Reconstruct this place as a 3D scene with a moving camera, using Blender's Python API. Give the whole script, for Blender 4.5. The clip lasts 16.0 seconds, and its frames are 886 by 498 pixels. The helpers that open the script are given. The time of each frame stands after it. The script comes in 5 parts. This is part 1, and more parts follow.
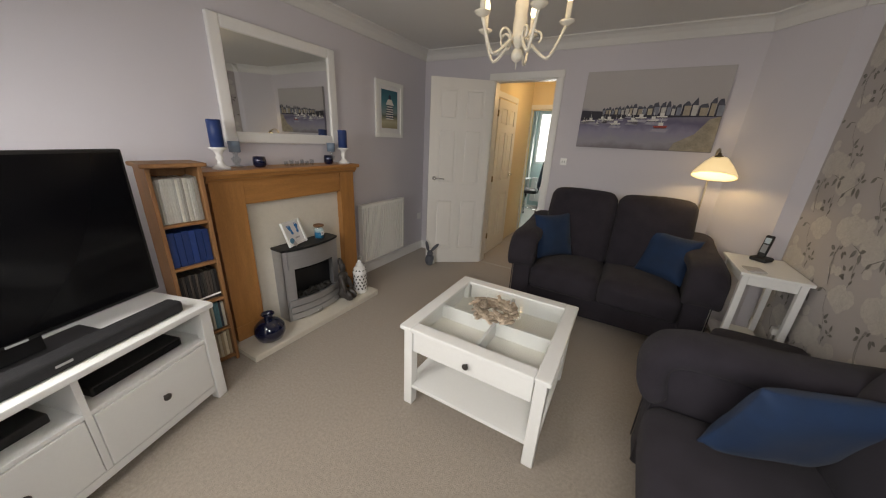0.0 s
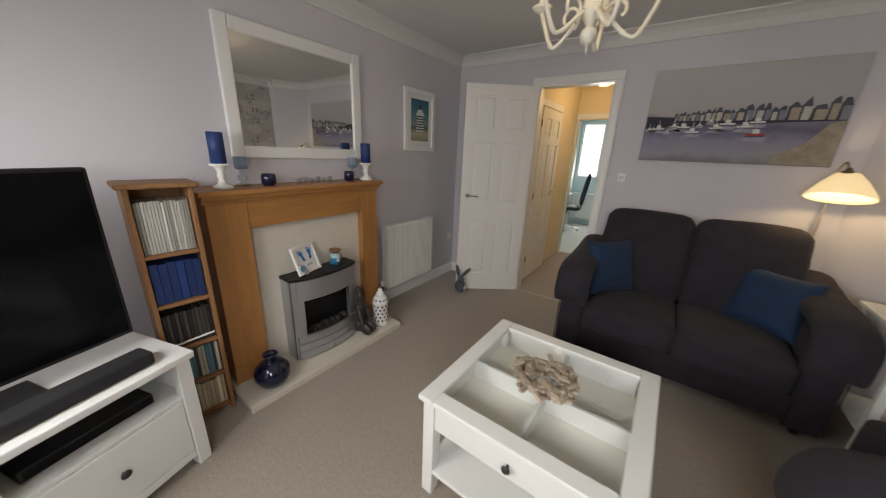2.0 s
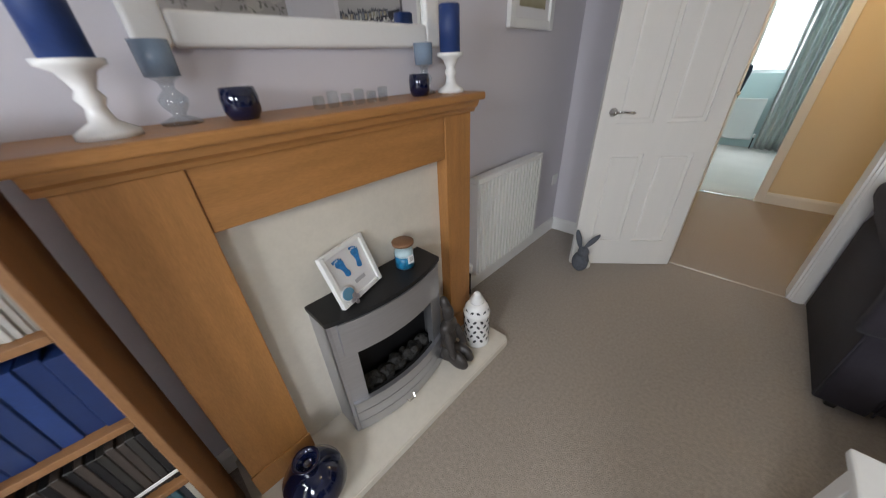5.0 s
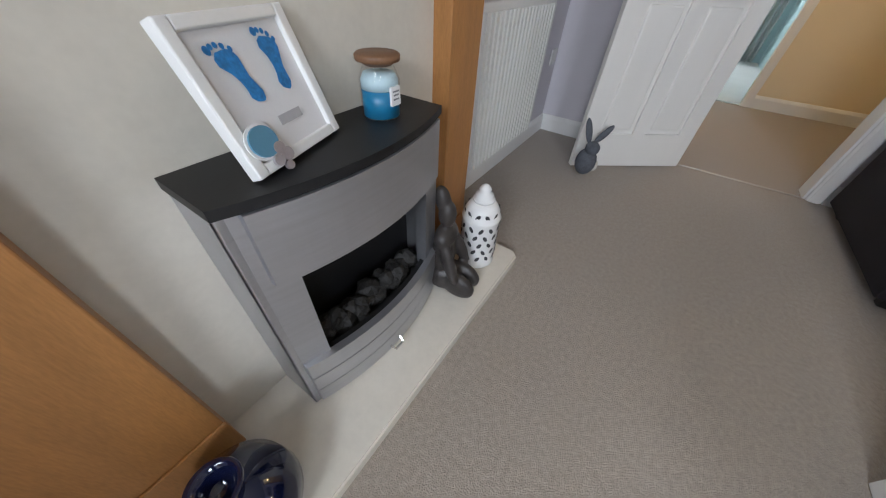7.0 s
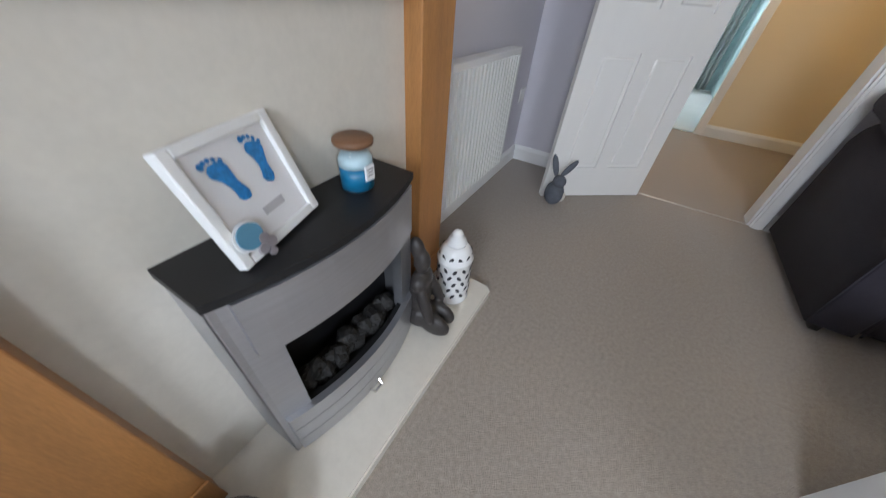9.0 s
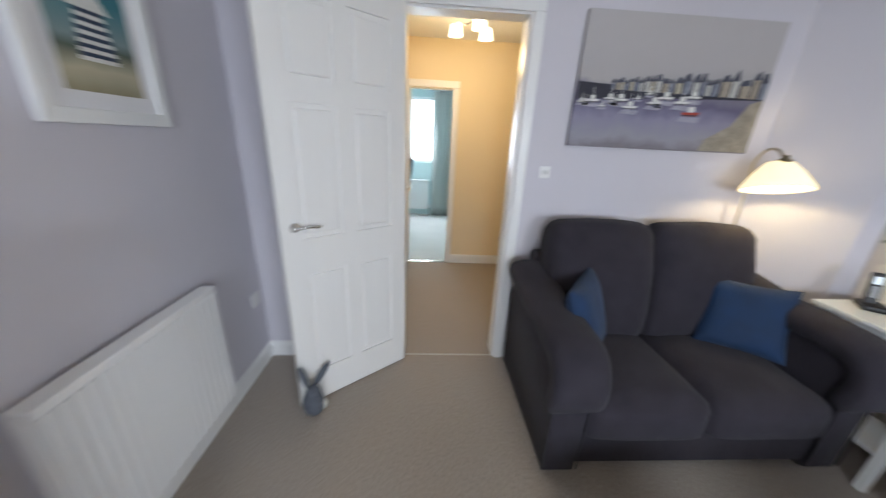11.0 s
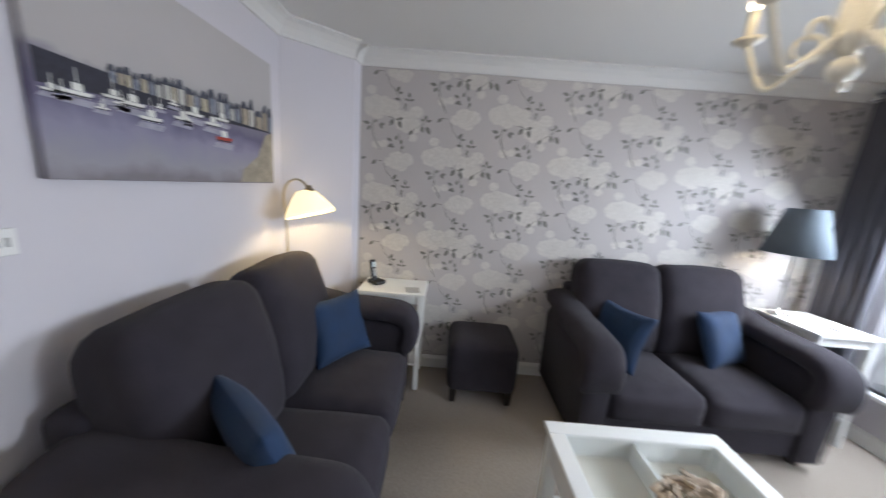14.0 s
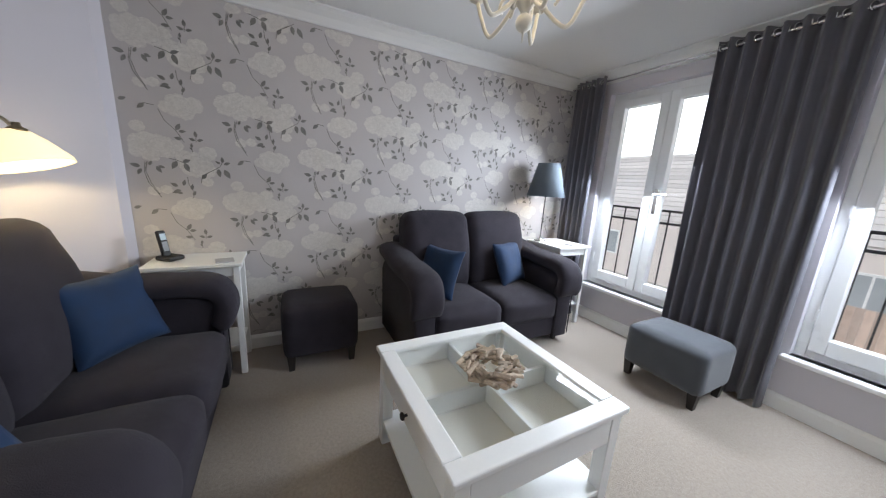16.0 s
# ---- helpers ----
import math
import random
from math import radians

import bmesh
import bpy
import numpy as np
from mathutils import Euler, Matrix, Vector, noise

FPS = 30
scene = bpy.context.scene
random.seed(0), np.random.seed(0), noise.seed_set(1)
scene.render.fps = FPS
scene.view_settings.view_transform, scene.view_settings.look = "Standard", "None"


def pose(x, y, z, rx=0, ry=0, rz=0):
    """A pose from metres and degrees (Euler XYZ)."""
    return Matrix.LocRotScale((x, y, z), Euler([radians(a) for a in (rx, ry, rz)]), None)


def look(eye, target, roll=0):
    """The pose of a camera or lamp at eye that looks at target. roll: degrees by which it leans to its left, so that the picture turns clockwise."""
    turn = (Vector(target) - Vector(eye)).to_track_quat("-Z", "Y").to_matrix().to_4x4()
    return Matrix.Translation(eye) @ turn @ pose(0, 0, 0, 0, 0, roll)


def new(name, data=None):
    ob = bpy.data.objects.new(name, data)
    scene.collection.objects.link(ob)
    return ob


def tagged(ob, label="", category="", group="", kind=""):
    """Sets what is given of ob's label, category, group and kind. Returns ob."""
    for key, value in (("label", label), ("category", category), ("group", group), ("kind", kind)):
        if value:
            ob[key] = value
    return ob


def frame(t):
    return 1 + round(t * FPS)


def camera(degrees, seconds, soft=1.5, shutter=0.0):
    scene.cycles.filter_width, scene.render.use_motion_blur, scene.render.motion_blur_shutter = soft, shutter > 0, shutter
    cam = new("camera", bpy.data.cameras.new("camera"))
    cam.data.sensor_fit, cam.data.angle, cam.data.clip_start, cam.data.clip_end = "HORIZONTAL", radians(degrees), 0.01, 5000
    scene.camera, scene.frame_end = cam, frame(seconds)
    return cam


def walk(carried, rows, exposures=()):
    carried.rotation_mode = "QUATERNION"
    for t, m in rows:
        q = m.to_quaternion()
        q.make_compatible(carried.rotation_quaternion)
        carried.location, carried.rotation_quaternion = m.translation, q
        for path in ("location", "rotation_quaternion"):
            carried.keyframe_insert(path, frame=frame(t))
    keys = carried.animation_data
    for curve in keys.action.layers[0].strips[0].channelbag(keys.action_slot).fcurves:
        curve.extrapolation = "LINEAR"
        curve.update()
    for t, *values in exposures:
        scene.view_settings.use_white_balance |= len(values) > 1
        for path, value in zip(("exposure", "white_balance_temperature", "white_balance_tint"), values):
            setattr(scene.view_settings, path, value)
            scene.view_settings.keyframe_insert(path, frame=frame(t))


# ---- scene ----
cam = camera(109.9, 16.0, soft=1.15, shutter=0.5)
PATH = [
    (0, (2.409, 0.792, 1.505), (1.481, 2.434, 0.842), 2.9),
    (0.5, (2.381, 0.847, 1.511), (1.445, 2.486, 0.849), 2.8),
    (1, (2.349, 0.961, 1.529), (1.377, 2.593, 0.904), 2.5),
    (1.5, (2.307, 1.055, 1.524), (1.267, 2.654, 0.921), 2.4),
    (2, (2.176, 1.153, 1.505), (1.065, 2.705, 0.906), 2.4),
    (2.5, (1.978, 1.261, 1.5), (0.802, 2.781, 0.944), 1.8),
    (3, (1.713, 1.351, 1.435), (0.446, 2.775, 0.829), 1.4),
    (3.2, (1.608, 1.408, 1.436), (0.271, 2.765, 0.827), 1.0),
    (5.5, (0.95, 1.901, 1.279), (-0.145, 3.12, 0.132), -1.5),
    (6, (0.798, 1.953, 1.124), (-0.158, 3.196, -0.117), 1.2),
    (6.5, (0.731, 1.994, 0.959), (-0.123, 3.226, -0.365), 2.6),
    (7, (0.716, 1.984, 0.905), (-0.07, 3.227, -0.45), 3.2),
    (7.5, (0.704, 1.989, 0.898), (-0.05, 3.243, -0.466), 3.6),
    (8, (0.702, 2.003, 0.902), (-0.036, 3.264, -0.464), 3.9),
    (8.2, (0.705, 2.003, 0.903), (-0.025, 3.27, -0.462), 4.0),
    (10.5, (0.907, 2.209, 1.459), (0.466, 3.973, 0.626), 2.3),
    (11, (1.076, 2.494, 1.505), (1.19, 4.376, 0.84), 2.8),
    (11.5, (1.098, 2.66, 1.496), (1.853, 4.411, 0.893), 4.8),
    (12, (1.105, 2.787, 1.483), (2.329, 4.295, 1.007), 5.4),
    (12.5, (1.047, 3.179, 1.476), (2.724, 4.176, 1.037), 4.4),
    (13, (1.145, 3.36, 1.497), (2.978, 4.062, 1.117), 4.4),
    (13.5, (1.131, 3.377, 1.528), (3.037, 3.853, 1.154), 4.3),
    (14, (1.045, 3.28, 1.568), (3.005, 3.295, 1.171), 4.4),
    (14.5, (0.937, 3.179, 1.483), (2.855, 2.741, 1.124), 3.8),
    (15, (0.899, 3.16, 1.397), (2.717, 2.416, 1.021), 3.2),
    (15.5, (0.896, 3.147, 1.359), (2.667, 2.308, 0.96), 3.3),
    (16, (0.906, 3.149, 1.368), (2.639, 2.245, 0.943), 3.4),
]
walk(cam, [(t, look(e, g, r)) for t, e, g, r in PATH],
     [(0, -1.82, 7800, 15), (3.2, -1.72, 7250, 14), (5.5, -1.22, 6650, 13), (8.2, -1.12, 6250, 13), (10.5, -0.92, 6150, 12), (13.5, -0.82, 6200, 12), (16, -1.0, 6250, 12)])

# ---- light ----
world = bpy.data.worlds.new("overcast_sky")
scene.world = world
world.use_nodes = True
wn = world.node_tree.nodes
sky = wn.new("ShaderNodeTexSky")
sky.sky_type = 'NISHITA'
sky.sun_disc = False
sky.sun_elevation = radians(37)
sky.sun_rotation = radians(200)
sky.air_density, sky.dust_density = 1.0, 4.0
world.node_tree.links.new(sky.outputs["Color"], wn["Background"].inputs["Color"])
wn["Background"].inputs["Strength"].default_value = 0.15


def lamp(name, kind, m, power, color, **more):
    data = bpy.data.lights.new(name, kind)
    data.energy, data.color = power, color
    if kind == 'AREA':
        data.shape, data.size, data.size_y = 'RECTANGLE', more["w"], more["h"]
    elif kind == 'SUN':
        data.angle = more["angle"]
    else:
        data.shadow_soft_size = more["r"]
    ob = new(name, data)
    ob.matrix_world = m
    return ob


lamp("sun", 'SUN', look((0, 0, 10), (3.0, -13.0, 0)), 5.0, (1.0, 0.97, 0.92), angle=radians(20))
DAY = (0.84, 0.92, 1.0)
lamp("window_daylight", 'AREA', look((2.62, 0.36, 1.55), (2.50, 1.94, 0.2)), 90, DAY, w=0.8, h=0.5)
lamp("window_daylight", 'AREA', look((1.00, 0.36, 1.55), (1.05, 1.94, 0.2)), 82, DAY, w=0.8, h=0.5)
lamp("study_daylight", 'AREA', look((0.75, 8.86, 1.45), (0.9, 5.0, 0.5)), 80, DAY, w=0.8, h=1.1)

# ---- materials ----
MATS = {}


def mat(name, color, rough=0.6, metal=0.0, var=0.12, scale=6.0, fine=180.0, bump=0.1, stretch=(1, 1, 1), sheen=0.0, emit=None, power=0.0, spec=0.5, coat=0.0, trans=0.0, rand=0.0):
    if name in MATS:
        return MATS[name]
    m = bpy.data.materials.new(name)
    m.use_nodes = True
    nt = m.node_tree
    N, Lk = nt.nodes, nt.links
    b = N["Principled BSDF"]
    b.inputs["Roughness"].default_value = rough
    b.inputs["Metallic"].default_value = metal
    b.inputs["Specular IOR Level"].default_value = spec
    b.inputs["Sheen Weight"].default_value = sheen
    b.inputs["Coat Weight"].default_value = coat
    b.inputs["Transmission Weight"].default_value = trans
    b.inputs["Base Color"].default_value = (*color, 1)
    tc = N.new("ShaderNodeTexCoord")
    mp = N.new("ShaderNodeMapping")
    mp.inputs["Scale"].default_value = stretch
    Lk.new(tc.outputs["Object"], mp.inputs["Vector"])
    n1 = N.new("ShaderNodeTexNoise")
    n1.inputs["Scale"].default_value = scale
    n1.inputs["Detail"].default_value = 5
    n2 = N.new("ShaderNodeTexNoise")
    n2.inputs["Scale"].default_value = fine
    n2.inputs["Detail"].default_value = 3
    Lk.new(mp.outputs["Vector"], n1.inputs["Vector"])
    Lk.new(mp.outputs["Vector"], n2.inputs["Vector"])
    if var > 0:
        mix = N.new("ShaderNodeMix")
        mix.data_type = 'RGBA'
        mix.inputs[6].default_value = (*[c * (1 - var) for c in color], 1)
        mix.inputs[7].default_value = (*[min(1, c * (1 + var)) for c in color], 1)
        add = N.new("ShaderNodeMath")
        add.operation = 'MULTIPLY_ADD'
        add.inputs[1].default_value = 0.45
        Lk.new(n2.outputs["Fac"], add.inputs[0])
        half = N.new("ShaderNodeMath")
        half.operation = 'MULTIPLY'
        half.inputs[1].default_value = 0.55
        Lk.new(n1.outputs["Fac"], half.inputs[0])
        Lk.new(half.outputs[0], add.inputs[2])
        ramp = N.new("ShaderNodeMapRange")
        ramp.inputs["From Min"].default_value, ramp.inputs["From Max"].default_value = 0.3, 0.7
        Lk.new(add.outputs[0], ramp.inputs["Value"])
        Lk.new(ramp.outputs[0], mix.inputs[0])
        out = mix.outputs[2]
        if rand > 0:
            oi = N.new("ShaderNodeObjectInfo")
            hsv = N.new("ShaderNodeHueSaturation")
            mr = N.new("ShaderNodeMapRange")
            mr.inputs["To Min"].default_value, mr.inputs["To Max"].default_value = 1 - rand, 1 + rand
            Lk.new(oi.outputs["Random"], mr.inputs["Value"])
            Lk.new(mr.outputs[0], hsv.inputs["Value"])
            Lk.new(out, hsv.inputs["Color"])
            out = hsv.outputs["Color"]
        Lk.new(out, b.inputs["Base Color"])
        rr = N.new("ShaderNodeMapRange")
        rr.inputs["To Min"].default_value, rr.inputs["To Max"].default_value = max(0.02, rough - 0.06), min(1, rough + 0.08)
        Lk.new(n1.outputs["Fac"], rr.inputs["Value"])
        Lk.new(rr.outputs[0], b.inputs["Roughness"])
    if bump > 0:
        bp = N.new("ShaderNodeBump")
        bp.inputs["Strength"].default_value = bump
        bp.inputs["Distance"].default_value = 0.004
        Lk.new(n2.outputs["Fac"], bp.inputs["Height"])
        Lk.new(bp.outputs["Normal"], b.inputs["Normal"])
    if emit:
        b.inputs["Emission Color"].default_value = (*emit, 1)
        b.inputs["Emission Strength"].default_value = power
    MATS[name] = m
    return m


WALL = mat("lilac_white_wall_paint", (0.62, 0.60, 0.645), 0.85, var=0.02, scale=1.5, fine=260, bump=0.05)
CEIL = mat("ceiling_paint", (0.70, 0.70, 0.69), 0.9, var=0.02, scale=1.2, fine=200, bump=0.05)
TRIM = mat("white_gloss_trim", (0.80, 0.80, 0.79), 0.35, var=0.02, scale=3, fine=90, bump=0.02)
DOORW = mat("white_door_paint", (0.80, 0.79, 0.76), 0.38, var=0.02, scale=2, fine=60, bump=0.06, stretch=(8, 8, 1))
CARPET = mat("beige_carpet", (0.33, 0.282, 0.236), 0.95, var=0.26, scale=70, fine=260, bump=1.0, sheen=0.3)
CARPET2 = mat("pale_study_carpet", (0.55, 0.53, 0.50), 0.95, var=0.08, scale=2.5, fine=400, bump=0.5)
CREAM = mat("cream_hall_paint", (0.78, 0.66, 0.46), 0.85, var=0.02, scale=1.5, fine=240, bump=0.05)
TEAL = mat("pale_teal_paint", (0.56, 0.71, 0.71), 0.85, var=0.02, scale=1.5, fine=240, bump=0.04)
PAPER = mat("lilac_grey_wallpaper", (0.49, 0.462, 0.460), 0.6, var=0.04, scale=3, fine=300, bump=0.05)
ROSE = mat("wallpaper_pale_rose", (0.60, 0.575, 0.54), 0.5, var=0.12, scale=45, fine=160, bump=0.05)
ROSE2 = mat("wallpaper_pale_petal_line", (0.535, 0.505, 0.485), 0.5, var=0.1, scale=40, fine=160, bump=0.0)
LEAF = mat("wallpaper_grey_leaf", (0.20, 0.195, 0.18), 0.55, var=0.25, scale=30, fine=150, bump=0.0)
FABRIC = mat("charcoal_grey_upholstery", (0.030, 0.0265, 0.035), 0.95, var=0.30, scale=9, fine=420, bump=0.6, sheen=0.05, spec=0.25)
FABRIC_S = mat("blue_grey_stool_cover", (0.06, 0.068, 0.082), 0.85, var=0.22, scale=8, fine=500, bump=0.35, sheen=0.3)
BLUE = mat("petrol_blue_velvet", (0.0035, 0.024, 0.073), 0.8, var=0.3, scale=9, fine=500, bump=0.3, sheen=0.05)
DARKW = mat("dark_wood_foot", (0.018, 0.014, 0.012), 0.45, var=0.2, bump=0.05)
WHITEF = mat("white_lacquer", (0.80, 0.81, 0.80), 0.32, var=0.02, scale=4, fine=80, bump=0.03)
OAK = mat("golden_oak_veneer", (0.40, 0.185, 0.06), 0.38, var=0.22, scale=5, fine=70, bump=0.06, stretch=(6, 6, 0.7))
OAKH = mat("golden_oak_veneer_across", (0.40, 0.185, 0.06), 0.38, var=0.22, scale=5, fine=70, bump=0.06, stretch=(6, 0.7, 6))
PINE = mat("brown_pine", (0.26, 0.125, 0.05), 0.5, var=0.25, scale=6, fine=80, bump=0.08, stretch=(6, 6, 0.8))
MARBLE = mat("cream_marble", (0.66, 0.62, 0.54), 0.10, var=0.04, scale=26, fine=80, bump=0.0)
STEEL = mat("brushed_silver_metal", (0.50, 0.51, 0.54), 0.36, metal=0.85, var=0.08, scale=8, fine=300, bump=0.04, stretch=(1, 1, 14))
BLACK = mat("matt_black", (0.008, 0.008, 0.009), 0.5, var=0.2, bump=0.03)
GLOSSB = mat("glossy_black", (0.004, 0.004, 0.005), 0.12, var=0.0, bump=0.0, spec=0.15)
COAL = mat("charcoal_lumps", (0.014, 0.013, 0.012), 0.7, var=0.5, scale=30, fine=120, bump=0.6)
CHROME = mat("polished_chrome", (0.75, 0.75, 0.74), 0.15, metal=1.0, var=0.0, bump=0.0)
BRASS = mat("aged_brass", (0.32, 0.26, 0.17), 0.35, metal=1.0, var=0.15, bump=0.02)
IVORY = mat("ivory_painted_metal", (0.74, 0.70, 0.60), 0.4, var=0.06, scale=30, bump=0.04)
CURT = mat("slate_grey_curtain", (0.105, 0.103, 0.126), 0.85, var=0.15, scale=5, fine=600, bump=0.3, sheen=0.25)
UPVC = mat("white_upvc", (0.86, 0.88, 0.89), 0.28, var=0.01, bump=0.0)
NAVYG = mat("navy_glazed_ceramic", (0.004, 0.007, 0.032), 0.07, var=0.3, scale=8, bump=0.0, coat=0.6)
NAVYW = mat("navy_wax", (0.012, 0.04, 0.16), 0.5, var=0.15, bump=0.05)
WHITEC = mat("white_glazed_ceramic", (0.82, 0.82, 0.81), 0.18, var=0.02, bump=0.0)
BRONZE = mat("dark_bronze_resin", (0.035, 0.030, 0.028), 0.42, var=0.3, scale=20, bump=0.2)
RABBIT = mat("grey_knitted_wool", (0.10, 0.11, 0.13), 0.95, var=0.3, scale=40, fine=200, bump=0.8)
CREAMF = mat("cream_fabric", (0.62, 0.60, 0.54), 0.9, var=0.1, scale=40, fine=200, bump=0.5)
DRIFT = mat("bleached_driftwood", (0.42, 0.34, 0.26), 0.8, var=0.4, scale=25, fine=90, bump=0.5, stretch=(1, 1, 5), rand=0.35)
MIRROR = mat("mirror_glass", (0.82, 0.84, 0.83), 0.02, metal=1.0, var=0, bump=0)
SHADE_ON = mat("lit_cream_glass_shade", (0.85, 0.75, 0.5), 0.35, var=0.03, bump=0, emit=(1.0, 0.78, 0.42), power=2.2)
BULB = mat("glowing_bulb", (1, 0.9, 0.7), 0.3, var=0, bump=0, emit=(1.0, 0.83, 0.55), power=14)
SHADE_G = mat("slate_blue_lampshade_fabric", (0.13, 0.16, 0.19), 0.85, var=0.12, scale=8, fine=500, bump=0.2)
RAILM = mat("black_painted_iron", (0.02, 0.02, 0.022), 0.5, var=0.1, bump=0.05)


def glass(name, color=(0.975, 0.985, 0.98), rough=0.0, ior=1.45):
    if name in MATS:
        return MATS[name]
    m = bpy.data.materials.new(name)
    m.use_nodes = True
    nt = m.node_tree
    nt.nodes.clear()
    out = nt.nodes.new("ShaderNodeOutputMaterial")
    tr = nt.nodes.new("ShaderNodeBsdfTransparent")
    tr.inputs["Color"].default_value = (*color, 1)
    gl = nt.nodes.new("ShaderNodeBsdfGlossy")
    gl.inputs["Roughness"].default_value = rough
    lw = nt.nodes.new("ShaderNodeLayerWeight")
    lw.inputs["Blend"].default_value = 0.5
    pw = nt.nodes.new("ShaderNodeMath")
    pw.operation = 'POWER'
    pw.inputs[1].default_value = 4.0
    nt.links.new(lw.outputs["Facing"], pw.inputs[0])
    fr = nt.nodes.new("ShaderNodeMath")
    fr.operation = 'MULTIPLY_ADD'
    fr.inputs[1].default_value, fr.inputs[2].default_value = 0.5, (ior - 1) * 0.06
    nt.links.new(pw.outputs[0], fr.inputs[0])
    mx = nt.nodes.new("ShaderNodeMixShader")
    nt.links.new(fr.outputs[0], mx.inputs[0])
    nt.links.new(tr.outputs[0], mx.inputs[1])
    nt.links.new(gl.outputs[0], mx.inputs[2])
    nt.links.new(mx.outputs[0], out.inputs[0])
    MATS[name] = m
    return m


GLASS = glass("clear_glass")

# ---- mesh tools ----


def finish(ob_name, bm, material, smooth=False):
    bmesh.ops.recalc_face_normals(bm, faces=bm.faces)
    me = bpy.data.meshes.new(ob_name)
    bm.to_mesh(me)
    bm.free()
    for p in me.polygons:
        p.use_smooth = smooth
    me.materials.append(material)
    return new(ob_name, me)


def part(name, bm, material, parent=None, label="", smooth=False):
    ob = finish(name, bm, material, smooth)
    if parent is not None:
        ob.parent = parent
    if label:
        tagged(ob, label)
    return ob


def thing(name, m, label, category, group="", kind=""):
    ob = new(name)
    ob.empty_display_size = 0.1
    ob.matrix_basis = m
    return tagged(ob, label, category, group, kind)


def add_box(bm, lo, hi, bev=0.0, seg=2, m=None):
    r = bmesh.ops.create_cube(bm, size=1.0)
    vs = r["verts"]
    for v in vs:
        v.co = Vector([lo[i] + (v.co[i] + 0.5) * (hi[i] - lo[i]) for i in range(3)])
    if bev > 0:
        es = list({e for v in vs for e in v.link_edges})
        r2 = bmesh.ops.bevel(bm, geom=es, offset=bev, segments=seg, affect='EDGES', profile=0.5)
        vs = list({v for f in r2["faces"] for v in f.verts})
        vs = list(set(vs))
    if m is not None:
        bmesh.ops.transform(bm, matrix=m, verts=[v for v in vs if v.is_valid])
    return bm


def box(lo, hi, bev=0.0, seg=2, m=None):
    bm = bmesh.new()
    add_box(bm, lo, hi, bev, seg)
    if m is not None:
        bmesh.ops.transform(bm, matrix=m, verts=bm.verts)
    return bm


def lathe(profile, n=24, bm=None, m=None, caps=True):
    """A turned body from (radius, height) pairs."""
    own = bm or bmesh.new()
    rings = []
    for r, z in profile:
        rings.append([own.verts.new((max(r, 1e-4) * math.cos(2 * math.pi * i / n), max(r, 1e-4) * math.sin(2 * math.pi * i / n), z)) for i in range(n)])
    for a, b in zip(rings, rings[1:]):
        for i in range(n):
            own.faces.new((a[i], a[(i + 1) % n], b[(i + 1) % n], b[i]))
    if caps:
        own.faces.new(rings[0][::-1])
        own.faces.new(rings[-1])
    if m is not None:
        bmesh.ops.transform(own, matrix=m, verts=[v for r in rings for v in r])
    return own


def tube(points, radius, n=10, bm=None, taper=None):
    own = bm or bmesh.new()
    pts = [Vector(p) for p in points]
    rings = []
    side = None
    for i, p in enumerate(pts):
        d = (pts[min(i + 1, len(pts) - 1)] - pts[max(i - 1, 0)]).normalized()
        if side is None:
            side = d.cross(Vector((0, 0, 1)))
            if side.length < 1e-3:
                side = Vector((1, 0, 0))
        side = (side - d * side.dot(d)).normalized()
        up = d.cross(side)
        r = radius * (taper[i] if taper else 1)
        rings.append([own.verts.new(p + side * r * math.cos(2 * math.pi * k / n) + up * r * math.sin(2 * math.pi * k / n)) for k in range(n)])
    for a, b in zip(rings, rings[1:]):
        for k in range(n):
            own.faces.new((a[k], a[(k + 1) % n], b[(k + 1) % n], b[k]))
    own.faces.new(rings[0][::-1])
    own.faces.new(rings[-1])
    return own


def soft_box(w, d, h, r, puff=0.0, cuts=9, wob=0.0, seed=0):
    """An upholstered block: rounded edges, domed top, slightly uneven. Base at z = 0, centred in x and y."""
    bm = bmesh.new()
    bmesh.ops.create_cube(bm, size=2.0)
    bmesh.ops.subdivide_edges(bm, edges=bm.edges[:], cuts=cuts, use_grid_fill=True)
    half = Vector((w / 2, d / 2, h / 2))
    for v in bm.verts:
        u = v.co.copy()
        # spread the grid lines towards the edges
        p = Vector([math.copysign(abs(u[i]) ** 0.75, u[i]) * half[i] for i in range(3)])
        rr = min(r, min(half) * 0.98)
        inner = Vector([max(-(half[i] - rr), min(half[i] - rr, p[i])) for i in range(3)])
        off = p - inner
        if off.length > 1e-6:
            p = inner + off.normalized() * min(rr, max(abs(off[0]), abs(off[1]), abs(off[2])))
        dome = (1 - u[0] ** 2) * (1 - u[1] ** 2)
        side = (1 - u[2] ** 2)
        p.z += puff * dome * (1 if u[2] > 0 else 0.0) * max(0, u[2])
        p.y += puff * 0.6 * u[1] * side * (1 - u[0] ** 2)
        if wob:
            p += noise.noise_vector(p * 6 + Vector((seed * 3.1, seed, 0))) * wob
        p.z += half.z
        v.co = p
    return bm


